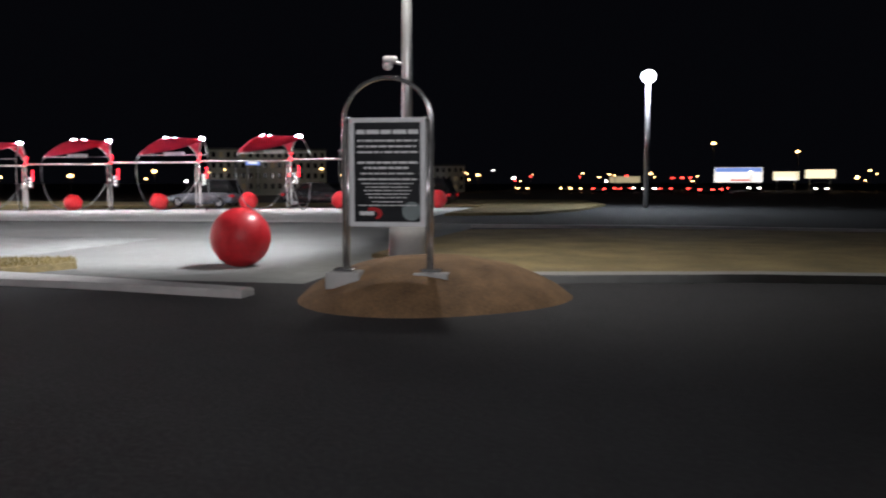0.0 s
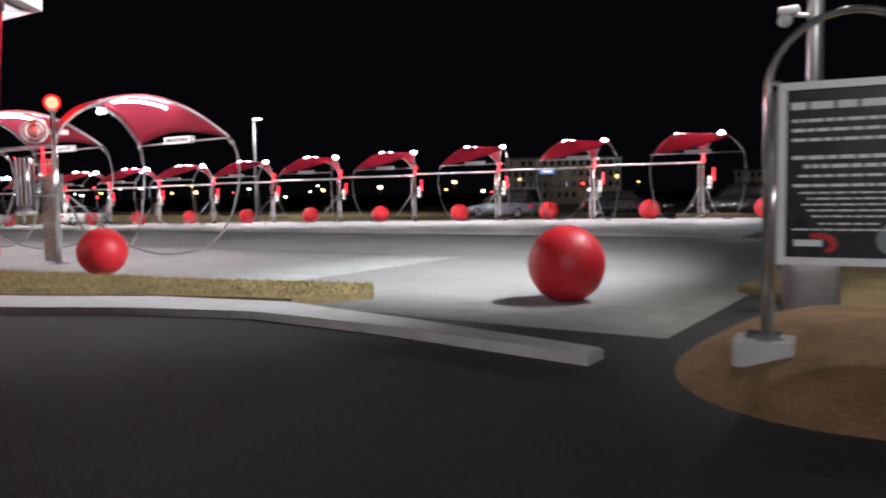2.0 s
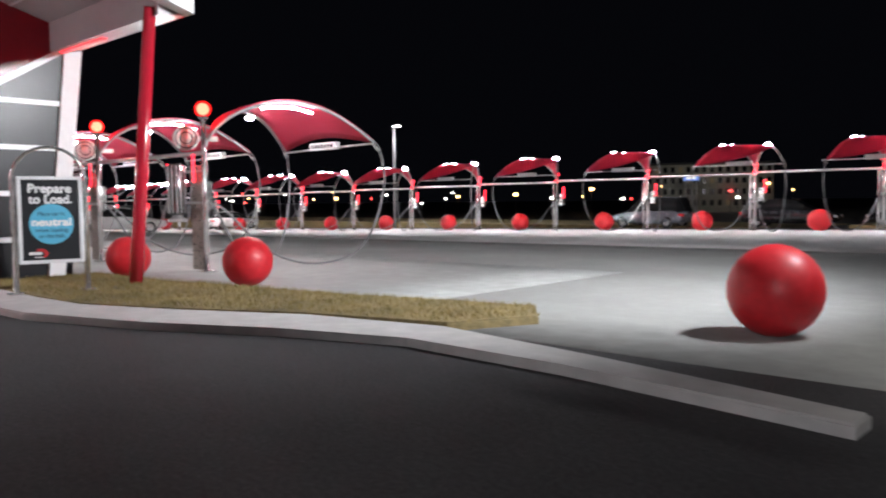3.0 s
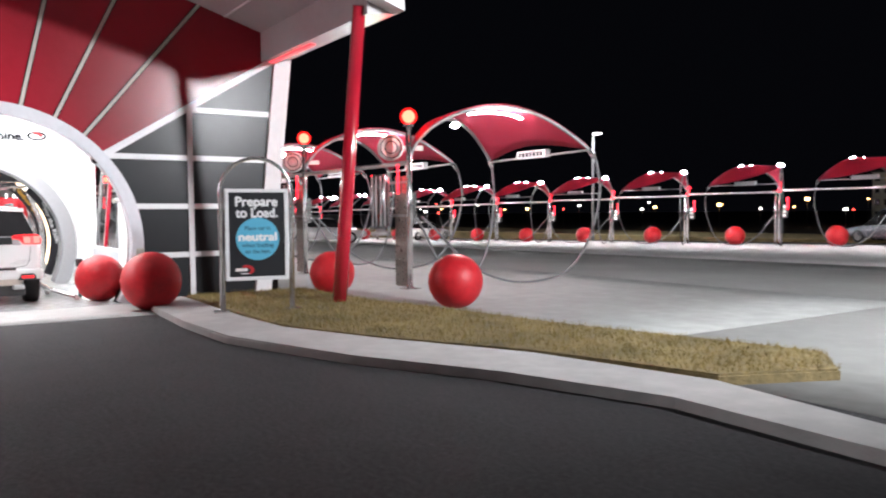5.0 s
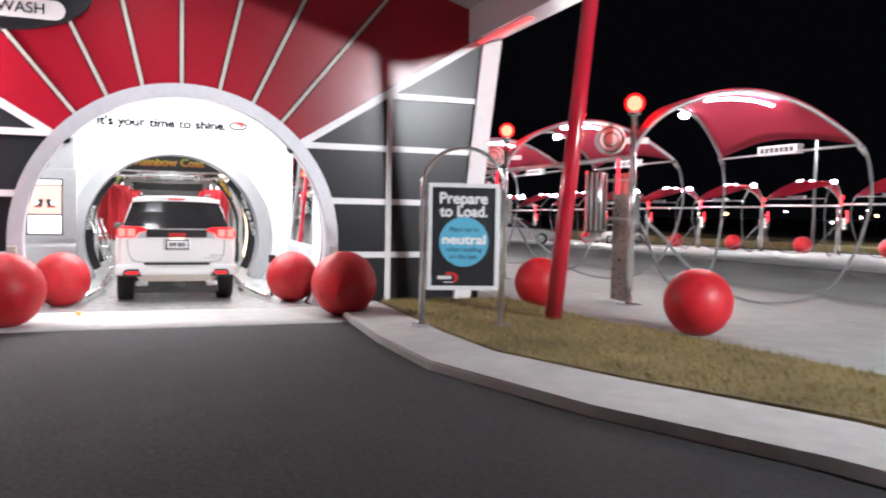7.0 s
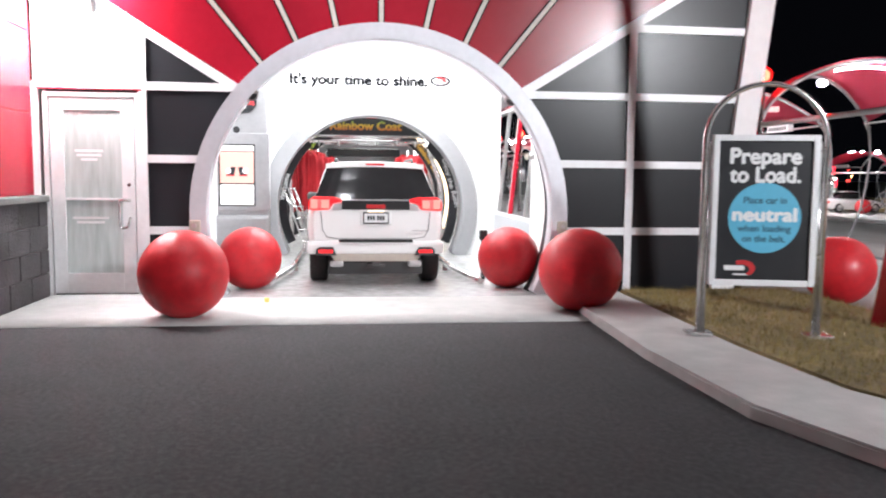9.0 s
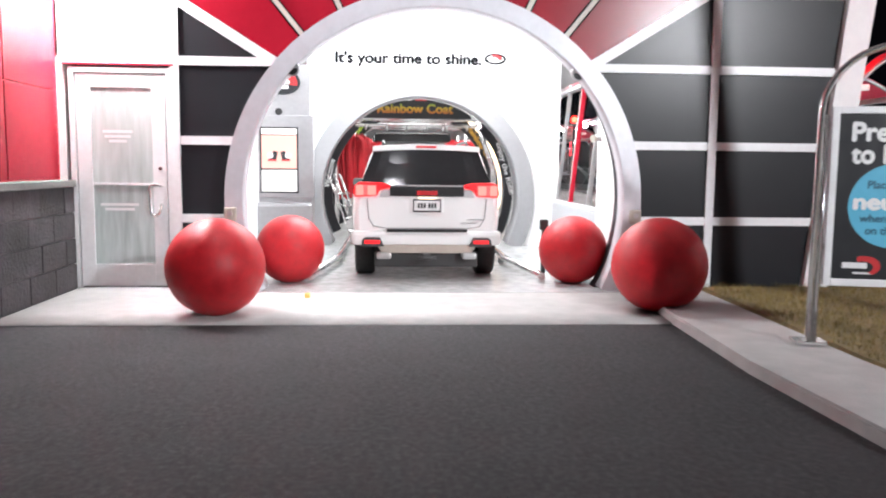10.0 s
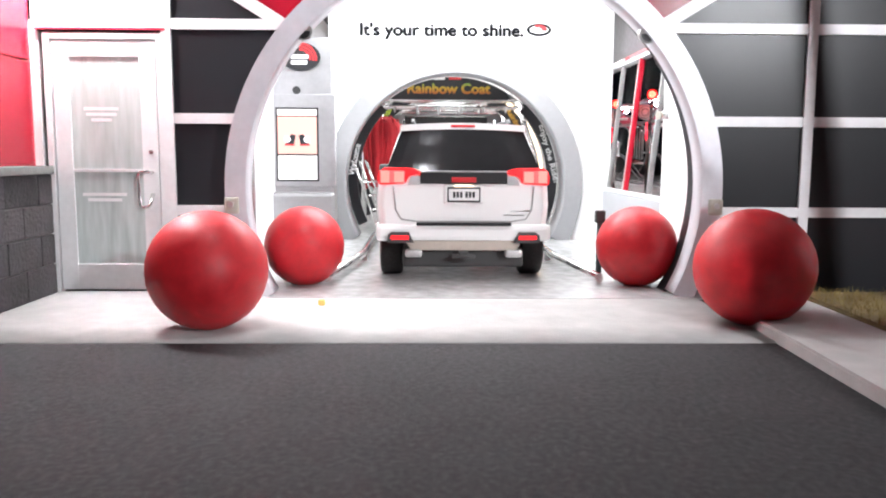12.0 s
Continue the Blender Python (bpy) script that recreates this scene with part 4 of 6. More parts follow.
# ---- lamp posts ----
def lamp_post(x, y, z, h, label, r=0.07, arm=(0.5, 0.0), lit=None, pedestal=0.0, group="lamp posts", metal=None):
    u = empty("street_lamp", pose(x, y, z), label, "street lamp", group)
    if pedestal:
        bm = bmesh.new()
        sweep(bm, [(0, 0, 0), (0, 0, pedestal - 0.03), (0, 0, pedestal)], [0.3, 0.3, 0.27], 20)
        part("pedestal", bm, CONCRETE, u, "round concrete footing")
    bm = bmesh.new()
    sweep(bm, [(0, 0, pedestal), (0, 0, h * 0.5), (0, 0, h)], [r, r * 0.95, r * 0.85], 12)
    part("pole", bm, metal or GALV, u, "grey metal pole")
    bm = bmesh.new()
    sweep(bm, [(0, 0, h - 0.05), (arm[0], arm[1], h)], 0.035, 8)
    part("arm", bm, GALV, u)
    bm = bmesh.new()
    ax, ay = arm
    box(bm, ax - 0.3, ax + 0.3, ay - 0.17, ay + 0.17, h - 0.02, h + 0.1, 0.03)
    head = part("lamp_head", bm, BLACK, u)
    bm = bmesh.new()
    box(bm, ax - 0.26, ax + 0.26, ay - 0.14, ay + 0.14, h - 0.06, h - 0.022, 0.008)
    part("lens", bm, lit or LAMP_LENS, head, "bright lamp lens")
    return u


LAMP_LENS = glow("lamp_lens", (0.98, 0.97, 1.0), 30.0)
BLUISH = glow("cool_lens", (0.85, 0.92, 1.0), 18.0)
post = lamp_post(-3.4, 12.6, 0.1, 6.26, "tall grey lamp post on a round concrete footing beside the sign", 0.085, (-0.1, 2.2), None, 0.7)
bm = bmesh.new()
sweep(bm, [(0.0, 0, 3.22), (-0.22, -0.05, 3.25)], 0.025, 8)
box(bm, -0.36, -0.16, -0.13, 0.03, 3.24, 3.34, 0.02)
ball(bm, (-0.3, -0.05, 3.2), 0.08, 12, 8)
part("camera_box", bm, PRINT_WHITE, post, "small white camera housing")
p2 = lamp_post(1.63, 43.3, 0.0, 7.05, "tall lamp post with a dazzling cool white lamp", 0.12, (0.0, -0.35), BLUISH)
bm = bmesh.new()
ball(bm, (0, -0.5, 6.93), 0.36, 20, 14, 0.9)
part("lamp_globe", bm, BLUISH, p2, "dazzling white lamp globe")
lamp_post(-42.68, 41.73, -0.34, 7.1, "slim dark lamp post behind the far vacuum bays", 0.09, (0.35, 0.0), metal=HOSE)


# ---- the wash entrance: lettering, kiosk, windows, ring fittings ----
R_FACE = Matrix(((0, 0, 1, 0), (1, 0, 0, 0), (0, 1, 0, 0), (0, 0, 0, 1)))


def wall_words(name, text, size, material, x, y, z, width, label, bold=0.0, turn=0.0, category="lettering"):
    """Words on a wall that faces the drive."""
    u = empty(name, Matrix.Translation((x, y, z)) @ Matrix.Rotation(radians(turn), 4, "X"), label, category)
    words("word", text, size, material, u, R_FACE, width, bold, 0.004)
    return u


def oval(bm, cy, cz, ry, rz, x0, x1, n=40):
    prism(bm, [(cy + ry * math.cos(2 * math.pi * i / n), cz + rz * math.sin(2 * math.pi * i / n)) for i in range(n)], "x", x0, x1)


u = empty("portal_slogan", pose(-24.99, 5.27, 3.40), "black slogan lettering on the white portal", "lettering")
words("word", "It's your time to shine.", 0.27, MATTE_BLACK, u, R_FACE, 2.62, 0.0125, 0.004)
u = empty("portal_emblem", pose(-24.99, 6.84, 3.425), "small oval red and white emblem on the portal", "emblem")
bm = bmesh.new()
oval(bm, 0, 0, 0.2, 0.1, -0.008, 0.006)
part("rim", bm, MATTE_BLACK, u)
bm = bmesh.new()
oval(bm, 0, 0, 0.15, 0.062, 0.006, 0.010)
part("face", bm, PRINT_WHITE, u)
bm = bmesh.new()
ribbon(bm, [(y, z * 0.5) for y, z in arc(-0.02, 0.0, 0.06, -30, 130, 14)], [(y, z * 0.5) for y, z in arc(-0.02, 0.0, 0.15, -20, 110, 14)], "x", 0.010, 0.013)
part("mark_bar", bm, PRINT_RED, u)


def kiosk():
    u = empty("pay_kiosk", pose(-24.3, 2.7, 0.014), "tall brushed steel kiosk with a bright lit screen", "kiosk")
    bm = bmesh.new()
    box(bm, -0.35, 0.1, -0.1, 0.9, 0, 3.15, 0.02)
    part("cabinet", bm, BRUSHED, u, "brushed stainless cabinet")
    bm = bmesh.new()
    box(bm, 0.1, 0.14, -0.14, 0.94, 0.9, 2.3, 0.012)
    part("screen_surround", bm, BRUSHED, u)
    bm = bmesh.new()
    box(bm, 0.1, 0.3, -0.14, 0.94, 0.1, 0.82, 0.06)
    part("lower_cabinet", bm, BRUSHED, u, "rounded lower steel cabinet")
    bm = bmesh.new()
    box(bm, 0.138, 0.15, 0.03, 0.68, 0.98, 2.1, 0.008)
    s = part("screen", bm, BLACK, u)
    for n, m, z0, z1 in (("upper_picture", SCREEN_PEACH, 1.40, 1.96), ("lower_picture", SCREEN_WHITE, 1.01, 1.37), ("top_picture", SCREEN_WHITE, 1.98, 2.07)):
        bm = bmesh.new()
        box(bm, 0.15, 0.153, 0.06, 0.65, z0, z1)
        part(n, bm, m, s)
    for sy in (-1, 1):
        bm = bmesh.new()
        prism(bm, [(0.355 + sy * 0.02, 1.68), (0.355 + sy * 0.09, 1.70), (0.355 + sy * 0.17, 1.60), (0.355 + sy * 0.18, 1.535), (0.355 + sy * 0.05, 1.535)], "x", 0.153, 0.156)
        part("picture_shape", bm, PRINT_BLACK, s, "small dark brush shape")
        bm = bmesh.new()
        oval(bm, 0.355 + sy * 0.15, 1.62, 0.05, 0.05, 0.156, 0.158, 16)
        part("picture_spot", bm, PRINT_WHITE, s)
        bm = bmesh.new()
        box(bm, 0.156, 0.158, min(0.355 + sy * 0.04, 0.355 + sy * 0.19), max(0.355 + sy * 0.04, 0.355 + sy * 0.19), 1.525, 1.55)
        part("picture_base", bm, PRINT_RED, s)
    bm = bmesh.new()
    sweep(bm, [(0.1, 0.35, 2.36), (0.13, 0.35, 2.36)], 0.06, 18)
    part("sensor_eye", bm, BLACK, u, "round black sensor")
    return u


BRUSHED = mat("brushed_steel", (0.40, 0.40, 0.41), 0.35, 0.85, 0.1, 3.0)
SCREEN_PEACH = glow("screen_peach", (1.0, 0.5, 0.42), 0.8)
SCREEN_WHITE = glow("screen_white", (1.0, 0.98, 0.97), 1.2)
kiosk()

u = empty("oval_sign", pose(-24.17, 3.12, 2.87), "black oval sign with red stripes and white marks", "sign")
bm = bmesh.new()
oval(bm, 0, 0, 0.30, 0.21, -0.03, 0.01)
part("board", bm, PRINT_BLACK, u)
for k in range(3):
    bm = bmesh.new()
    r = 0.25 - k * 0.045
    ribbon(bm, arc(0.0, -0.04, r - 0.028, -5, 95, 12), arc(0.0, -0.04, r, -5, 95, 12), "x", 0.011, 0.014)
    part("stripe", bm, PRINT_RED, u)
for z, w in ((0.0, 0.26), (-0.085, 0.24)):
    bm = bmesh.new()
    box(bm, 0.012, 0.015, -0.14, -0.14 + w, z - 0.03, z + 0.03)
    part("lettering_bar", bm, PRINT_WHITE, u)


def window_band():
    u = empty("window_1", pose(-27.6, 8.05, 0.83, -5.6), "outward-leaning side window band with thin red and silver frames", "window")
    u["kind"] = "structure"
    H = 2.08
    L = 6.14
    posts = (0.03, 1.6, 2.65, 3.68, 4.97, L - 0.03)
    for a, b in zip(posts, posts[1:]):
        bm = bmesh.new()
        box(bm, a + 0.02, b - 0.02, -0.012, 0.0, 0.05, H - 0.05)
        part("pane", bm, DARK_GLASS, u)
    for k, x in enumerate(posts):
        bm = bmesh.new()
        box(bm, x - 0.025, x + 0.02, -0.05, 0.02, 0.0, H, 0.004)
        m = part("mullion", bm, GALV, u)
        if k in (1, 3):
            bm = bmesh.new()
            box(bm, x + 0.021, x + 0.085, -0.055, 0.02, 0.0, H, 0.004)
            part("jamb", bm, RED_STEEL, m, "red painted jamb")
    for z, m in ((0.0, SILVER), (H - 0.06, SILVER), (H, RED_STEEL)):
        bm = bmesh.new()
        box(bm, 0, L, -0.07, 0.05, z, z + 0.055, 0.006)
        part("transom", bm, m, u)


DARK_GLASS = glass_mat("window_glass", (0.97, 0.97, 0.97), 0.02, 1.012)
window_band()


SLEEVE = mat("beige_sleeve", (0.45, 0.44, 0.38), 0.6, 0, 0.1, 5.0)


def ring_lamp(y, z, label):
    u = empty("ring_lamp", pose(-19.92, y, z), label, "lamp", "ring lamps")
    bm = bmesh.new()
    sweep(bm, [(0, 0, 0), (0.05, 0, -0.02), (0.17, 0, -0.05)], [0.03, 0.075, 0.085], 16)
    part("shell", bm, GALV, u)
    bm = bmesh.new()
    box(bm, -0.12, 0.02, -0.03, 0.03, 0.02, 0.12, 0.008)
    part("bracket", bm, GALV, u)
    bm = bmesh.new()
    sweep(bm, [(0.165, 0, -0.05), (0.172, 0, -0.05)], 0.065, 16)
    part("lens", bm, BLACK, u)


ring_lamp(3.84, 2.62, "small round grey lamp on the entrance ring")
ring_lamp(7.16, 2.62, "small round grey lamp on the entrance ring")
u = empty("wall_sensor", pose(-21.3, 7.85, 1.89), "small grey sensor on the white pier", "sensor")
bm = bmesh.new()
sweep(bm, [(0, 0.0, 0), (0, -0.06, 0)], 0.05, 12)
part("socket", bm, GALV, u)
bm = bmesh.new()
sweep(bm, [(0, -0.06, 0), (0.03, -0.12, -0.01)], [0.035, 0.05], 12)
part("eye", bm, SLEEVE, u)
for y in (3.13, 7.87):
    u = empty("ring_bracket", pose(-19.72, y, 0.83), "beige sleeve bracket round the foot of the entrance ring", "bracket", "ring brackets")
    bm = bmesh.new()
    box(bm, -0.12, 0.05, -0.07, 0.07, 0, 0.16, 0.02)
    part("sleeve", bm, SLEEVE, u)
    bm = bmesh.new()
    sweep(bm, [(0.06, 0, 0.09), (0.075, 0, 0.09)], 0.03, 12)
    part("bolt", bm, GALV, u)
bm = bmesh.new()
sweep(bm, [(0, 0, 0), (0, 0, 0.6)], 0.035, 12)
box(bm, -0.05, 0.05, -0.06, 0.06, 0.6, 0.75, 0.02)
g = part("sensor_post", bm, BLACK)
g.location = (-21.3, 7.09, 0.014)
tagged(g, "short black sensor post on the wash floor", "sensor")
# a tiny glowing cube stands in for an orange reflection on the floor
bm = bmesh.new()
box(bm, -0.03, 0.03, -0.03, 0.03, 0, 0.05, 0.01)
g = part("orange_glint", bm, glow("amber_glint", (1.0, 0.35, 0.1), 1.5))
g.location = (-19.25, 4.05, 0.014)
tagged(g, "small glowing amber cube in place of an orange reflection on the ground", "lamp")

bm = bmesh.new()
sweep(bm, [(0, 0, 0), (0, 0, 1.95), (-0.12, -0.05, 2.05)], 0.035, 10)
box(bm, -0.07, 0.07, -0.07, 0.07, 0, 0.02)
g = part("conduit_post", bm, GALV)
g.location = (-21.0, 3.05, 0.014)
tagged(g, "slim grey conduit post beside the entrance ring", "post")

# wall lamp over the office door
u = empty("wall_lamp", pose(-20.0, 1.72, 3.5), "bright white wall lamp over the office door", "lamp")
bm = bmesh.new()
box(bm, 0.006, 0.2, -0.2, 0.2, 0.02, 0.2, 0.03)
part("housing", bm, SILVER, u)
bm = bmesh.new()
box(bm, 0.02, 0.3, -0.18, 0.18, -0.03, 0.018, 0.01)
part("lens", bm, LED, u, "glaring white lens")

# brand board high on the sunburst, as plain shapes and its one plain word
u = empty("wash_sign", pose(-19.93, 2.95, 4.75), "black oval board with red marks and a white word panel", "sign")
bm = bmesh.new()
oval(bm, 0, 0, 1.25, 0.62, -0.05, 0.06)
part("board", bm, PRINT_BLACK, u)
bm = bmesh.new()
prism(bm, [(0.22 + s * 0.52 + 0.14 * math.cos(radians(t)), -0.30 + 0.14 * math.sin(radians(t))) for s, t0 in ((1, -90), (-1, 90)) for t in range(t0, t0 + 181, 15)], "x", 0.06, 0.075)
part("word_panel", bm, PRINT_WHITE, u)
ob = lettering("lettering", "WASH", 0.22, PRINT_BLACK, u, Matrix.Translation((0.077, 0.3, -0.30)) @ R_FACE, 0.002, 0.002)
bm = bmesh.new()
box(bm, 0.06, 0.072, -0.5, 0.65, -0.05, 0.15)
part("mark", bm, PRINT_RED, u)


# ---- wash tunnel ----
def tunnel():
    CY2, CZ2 = 5.5, 0.95
    # black lettered side arches with light tubes
    for x, r0, r1, a1 in ((-26.1, 1.70, 1.87, 46), (-28.7, 1.70, 1.93, 62)):
        u = empty("tunnel_arch", pose(x, CY2, 0.014), "black lettered arch with a warm light tube over the conveyor", "arch", "tunnel arches")
        for s0 in (0, 1):
            bm = bmesh.new()
            e0, e1 = (-26, a1) if not s0 else (180 - a1, 206)
            ribbon(bm, arc(0, CZ2, r0, e0, e1, 24), arc(0, CZ2, r1, e0, e1, 24), "x", -0.12, 0.0)
            part("band", bm, PRINT_BLACK, u)
            bm = bmesh.new()
            sweep(bm, [(0.03, p[0], p[1]) for p in arc(0, CZ2, r1 + 0.04, e0, e1, 30)], 0.032, 8)
            part("edge_tube", bm, STEEL if s0 or x > -27 else WARM_TUBE, u)
        bm = bmesh.new()
        sweep(bm, [(-0.06, p[0], p[1]) for p in arc(0, CZ2, r1 - 0.02, a1, 180 - a1, 30)], 0.04, 8)
        part("top_tube", bm, STEEL, u)

    def along(text, x, r, a, turn, size, m, lab):
        y, z = CY2 + r * math.cos(radians(a)), CZ2 + r * math.sin(radians(a))
        wall_words("arch_lettering", text, size, m, x, y, z, size * 0.5 * len(text), lab, 0.002, turn)

    along("Enjoy the Ride!", -26.09, 1.785, 16, -74, 0.14, PRINT_WHITE, "white lettering running down the black arch")
    along("Welcome", -26.09, 1.785, 168, 78, 0.16, PRINT_WHITE, "white lettering running up the black arch")
    along("Rainbow Coat", -28.69, 1.815, 34, -56, 0.16, PRINT_GOLD, "gold lettering running down the inner arch")
    along("Rainbow Coat", -28.69, 1.815, 146, 56, 0.16, PRINT_LIME, "lime lettering running up the inner arch")
    # header board
    u = empty("header_board", pose(-27.75, 5.45, 2.50), "black header board with rainbow lettering in the tunnel", "sign")
    bm = bmesh.new()
    prism(bm, [(-1.25, 0.0), (1.25, 0.0), (1.0, 0.38), (0.5, 0.55), (-0.5, 0.55), (-1.0, 0.38)], "x", -0.06, 0.0)
    part("board", bm, PRINT_BLACK, u)
    words("lettering", "Rainbow Coat", 0.27, PRINT_RAINBOW, u, Matrix.Translation((0.003, 0.02, 0.20)) @ R_FACE, 1.62, 0.012, 0.002, "rainbow coloured lettering")
    for k in range(2):
        bm = bmesh.new()
        box(bm, 0.001, 0.004, -0.3 + k * 0.32, -0.06 + k * 0.32, 0.38, 0.46)
        part("lettering_bar", bm, PRINT_WHITE if not k else PRINT_RED, u)
    # gantries
    for gx, z in ((-27.85, 2.48), (-29.3, 2.5), (-31.5, 2.6)):
        u = empty("gantry", pose(gx, 5.5, 0.014), "steel tube gantry with spray bars over the conveyor", "gantry", "gantries")
        for s in (-1, 1):
            for dx in (0, -0.35):
                bm = bmesh.new()
                sweep(bm, [(dx, s * 1.75, 0), (dx, s * 1.72, 1.4), (dx, s * 1.35, z)], 0.04, 8)
                part("leg", bm, STEEL, u)
        for dx in (0, -0.35):
            for dz in (0, -0.14):
                bm = bmesh.new()
                sweep(bm, [(dx, -1.35, z + dz), (dx, 1.35, z + dz)], 0.035, 8)
                part("bar", bm, STEEL, u)
        for k in range(6):
            bm = bmesh.new()
            sweep(bm, [(0.02, -1.1 + k * 0.44, z - 0.14), (0.05, -1.1 + k * 0.44, z - 0.25)], [0.03, 0.015], 8)
            part("nozzle", bm, GALV, u)
    u = empty("blower_box", pose(-29.2, 5.45, 2.05), "dark rectangular blower box across the tunnel", "blower")
    bm = bmesh.new()
    box(bm, -0.4, 0, -0.9, 0.9, 0, 0.2, 0.02)
    part("housing", bm, BLACK, u)
    bm = bmesh.new()
    box(bm, 0.0, 0.03, -0.85, 0.85, 0.17, 0.2)
    part("edge", bm, STEEL, u)

    # hanging cloth brushes
    def brush(x, y, z1, z0, w, label):
        u = empty("cloth_brush", pose(x, y, 0.014), label, "brush", "cloth brushes")
        bm = bmesh.new()
        sweep(bm, [(0, 0, 0), (0, 0, z1 + 0.1)], 0.05, 10)
        part("spindle", bm, STEEL, u)
        rb = random.Random(int(abs(x * 10 + y)))
        bm = bmesh.new()
        for k in range(90):
            a = rb.uniform(0, 6.283)
            r0, r1 = w * rb.uniform(0.25, 0.55), w * rb.uniform(0.75, 1.05)
            sw = rb.uniform(0.02, 0.045)
            top = z1 - rb.uniform(0, 0.12)
            c, s = math.cos(a), math.sin(a)
            line = [(r0, top), (r1 * 0.9, top - 0.05), (r1, top - 0.25), (r1 * rb.uniform(0.85, 1.0), (top + z0) / 2), (r1 * rb.uniform(0.7, 1.0), z0 + rb.uniform(0, 0.15))]
            vs = [(bm.verts.new((c * r - s * sw, s * r + c * sw, z)), bm.verts.new((c * r + s * sw, s * r - c * sw, z))) for r, z in line]
            for p, q in zip(vs, vs[1:]):
                bm.faces.new((p[0], p[1], q[1], q[0])).smooth = True
        b = part("cloth", bm, RED_CLOTH, u, "hanging red cloth strips")
        tagged(b, "hanging red cloth strips", kind="stuff")
        md = b.modifiers.new("thick", "SOLIDIFY")
        md.thickness = 0.008

    brush(-26.9, 4.18, 2.12, 0.75, 0.36, "red hanging cloth brush beside the conveyor")
    brush(-29.4, 4.55, 2.05, 0.8, 0.3, "red hanging cloth brush beside the conveyor")
    brush(-30.6, 6.85, 2.12, 0.75, 0.33, "red hanging cloth brush beside the conveyor")
    brush(-32.5, 4.2, 2.2, 0.6, 0.4, "red hanging cloth brush deep in the tunnel")
    brush(-32.5, 6.8, 2.2, 0.6, 0.4, "red hanging cloth brush deep in the tunnel")
    # guide rails
    for y in (4.2, 6.65):
        u = empty("guide_rail", pose(-24.0, y, 0.014), "low steel conveyor guide rail on the wet floor", "rail", "guide rails")
        bm = bmesh.new()
        sweep(bm, [(3.6, -0.25 if y < 5 else 0.25, 0.08), (2.0, 0, 0.12), (-14, 0, 0.12)], 0.05, 10)
        part("tube", bm, STEEL, u)
        for k in range(5):
            bm = bmesh.new()
            box(bm, 1.5 - k * 3, 1.6 - k * 3, -0.04, 0.04, 0, 0.12)
            part("foot", bm, GALV, u)
    # spray rack on the left
    u = empty("spray_rack", pose(-25.75, 3.95, 0.014), "leaning steel spray rack inside the tunnel mouth", "rack")
    for k in range(3):
        bm = bmesh.new()
        sweep(bm, [(-k * 0.12, 0.25 + k * 0.1, 0), (-k * 0.12, -0.05 + k * 0.1, 0.9), (-k * 0.12, -0.2 + k * 0.1, 1.3)], 0.022, 8)
        part("tube", bm, STEEL, u)
    for k in range(4):
        bm = bmesh.new()
        sweep(bm, [(0, 0.2 - k * 0.07, 0.2 + k * 0.24), (-0.25, 0.4 - k * 0.07, 0.2 + k * 0.24)], 0.015, 8)
        part("rung", bm, STEEL, u)


WARM_TUBE = glow("warm_tube", (1.0, 0.72, 0.45), 5.0)
PRINT_GOLD = mat("print_gold", (0.75, 0.42, 0.05), 0.5)
PRINT_LIME = mat("print_lime", (0.45, 0.6, 0.06), 0.5)
PRINT_RAINBOW = mat("print_rainbow", (0.75, 0.42, 0.05), 0.5)


def rainbow(m, z0, z1):
    """Ink bands from red at the foot of the letters to green at their top."""
    nt = m.node_tree
    geo, sep, mr, cr = (nt.nodes.new("ShaderNode" + k) for k in ("NewGeometry", "SeparateXYZ", "MapRange", "ValToRGB"))
    mr.inputs[1].default_value, mr.inputs[2].default_value = z0, z1
    cr.color_ramp.elements[0].color = (0.4, 0.05, 0.02, 1)
    cr.color_ramp.elements[1].color = (0.07, 0.3, 0.06, 1)
    e = cr.color_ramp.elements.new(0.5)
    e.color = (0.5, 0.3, 0.03, 1)
    nt.links.new(geo.outputs["Position"], sep.inputs[0])
    nt.links.new(sep.outputs["Z"], mr.inputs[0])
    nt.links.new(mr.outputs[0], cr.inputs[0])
    nt.links.new(cr.outputs[0], nt.nodes["Principled BSDF"].inputs["Base Color"])


rainbow(PRINT_RAINBOW, 2.58, 2.84)
RED_CLOTH = mat("red_cloth", (0.55, 0.02, 0.03), 0.85, 0, 0.2, 6.0)
tunnel()


# ---- vehicles ----
CAR_WHITE = mat("white_car_paint", (0.82, 0.82, 0.81), 0.28, 0, 0.01, 3.0, 0, 40, 0.6, 0, 0.5, 0.02)
CAR_SILVER = mat("silver_car_paint", (0.28, 0.30, 0.34), 0.25, 0.5, 0.05, 3.0, 0, 40, 0.8)
CAR_DARK = mat("dark_car_paint", (0.02, 0.021, 0.025), 0.25, 0, 0.1, 3.0, 0, 40, 0.8)
CAR_GLASS = mat("tinted_car_glass", (0.014, 0.014, 0.015), 0.09, 0, 0.1, 2.0, 0, 40, 0.0, 0, 0.3, 0.05)
TYRE = mat("tyre_rubber", (0.018, 0.018, 0.018), 0.8, 0, 0.25, 10.0, 0.3, 80)
RIM = mat("alloy_rim", (0.45, 0.45, 0.46), 0.3, 0.9, 0.1, 8.0)
TRIM = mat("grey_trim", (0.05, 0.05, 0.05), 0.6, 0, 0.2, 6.0)
CHROME = mat("chrome", (0.75, 0.75, 0.75), 0.08, 1.0, 0.05, 4.0)
VALANCE = mat("dull_valance", (0.5, 0.44, 0.38), 0.4, 0.2, 0.1, 3.0)
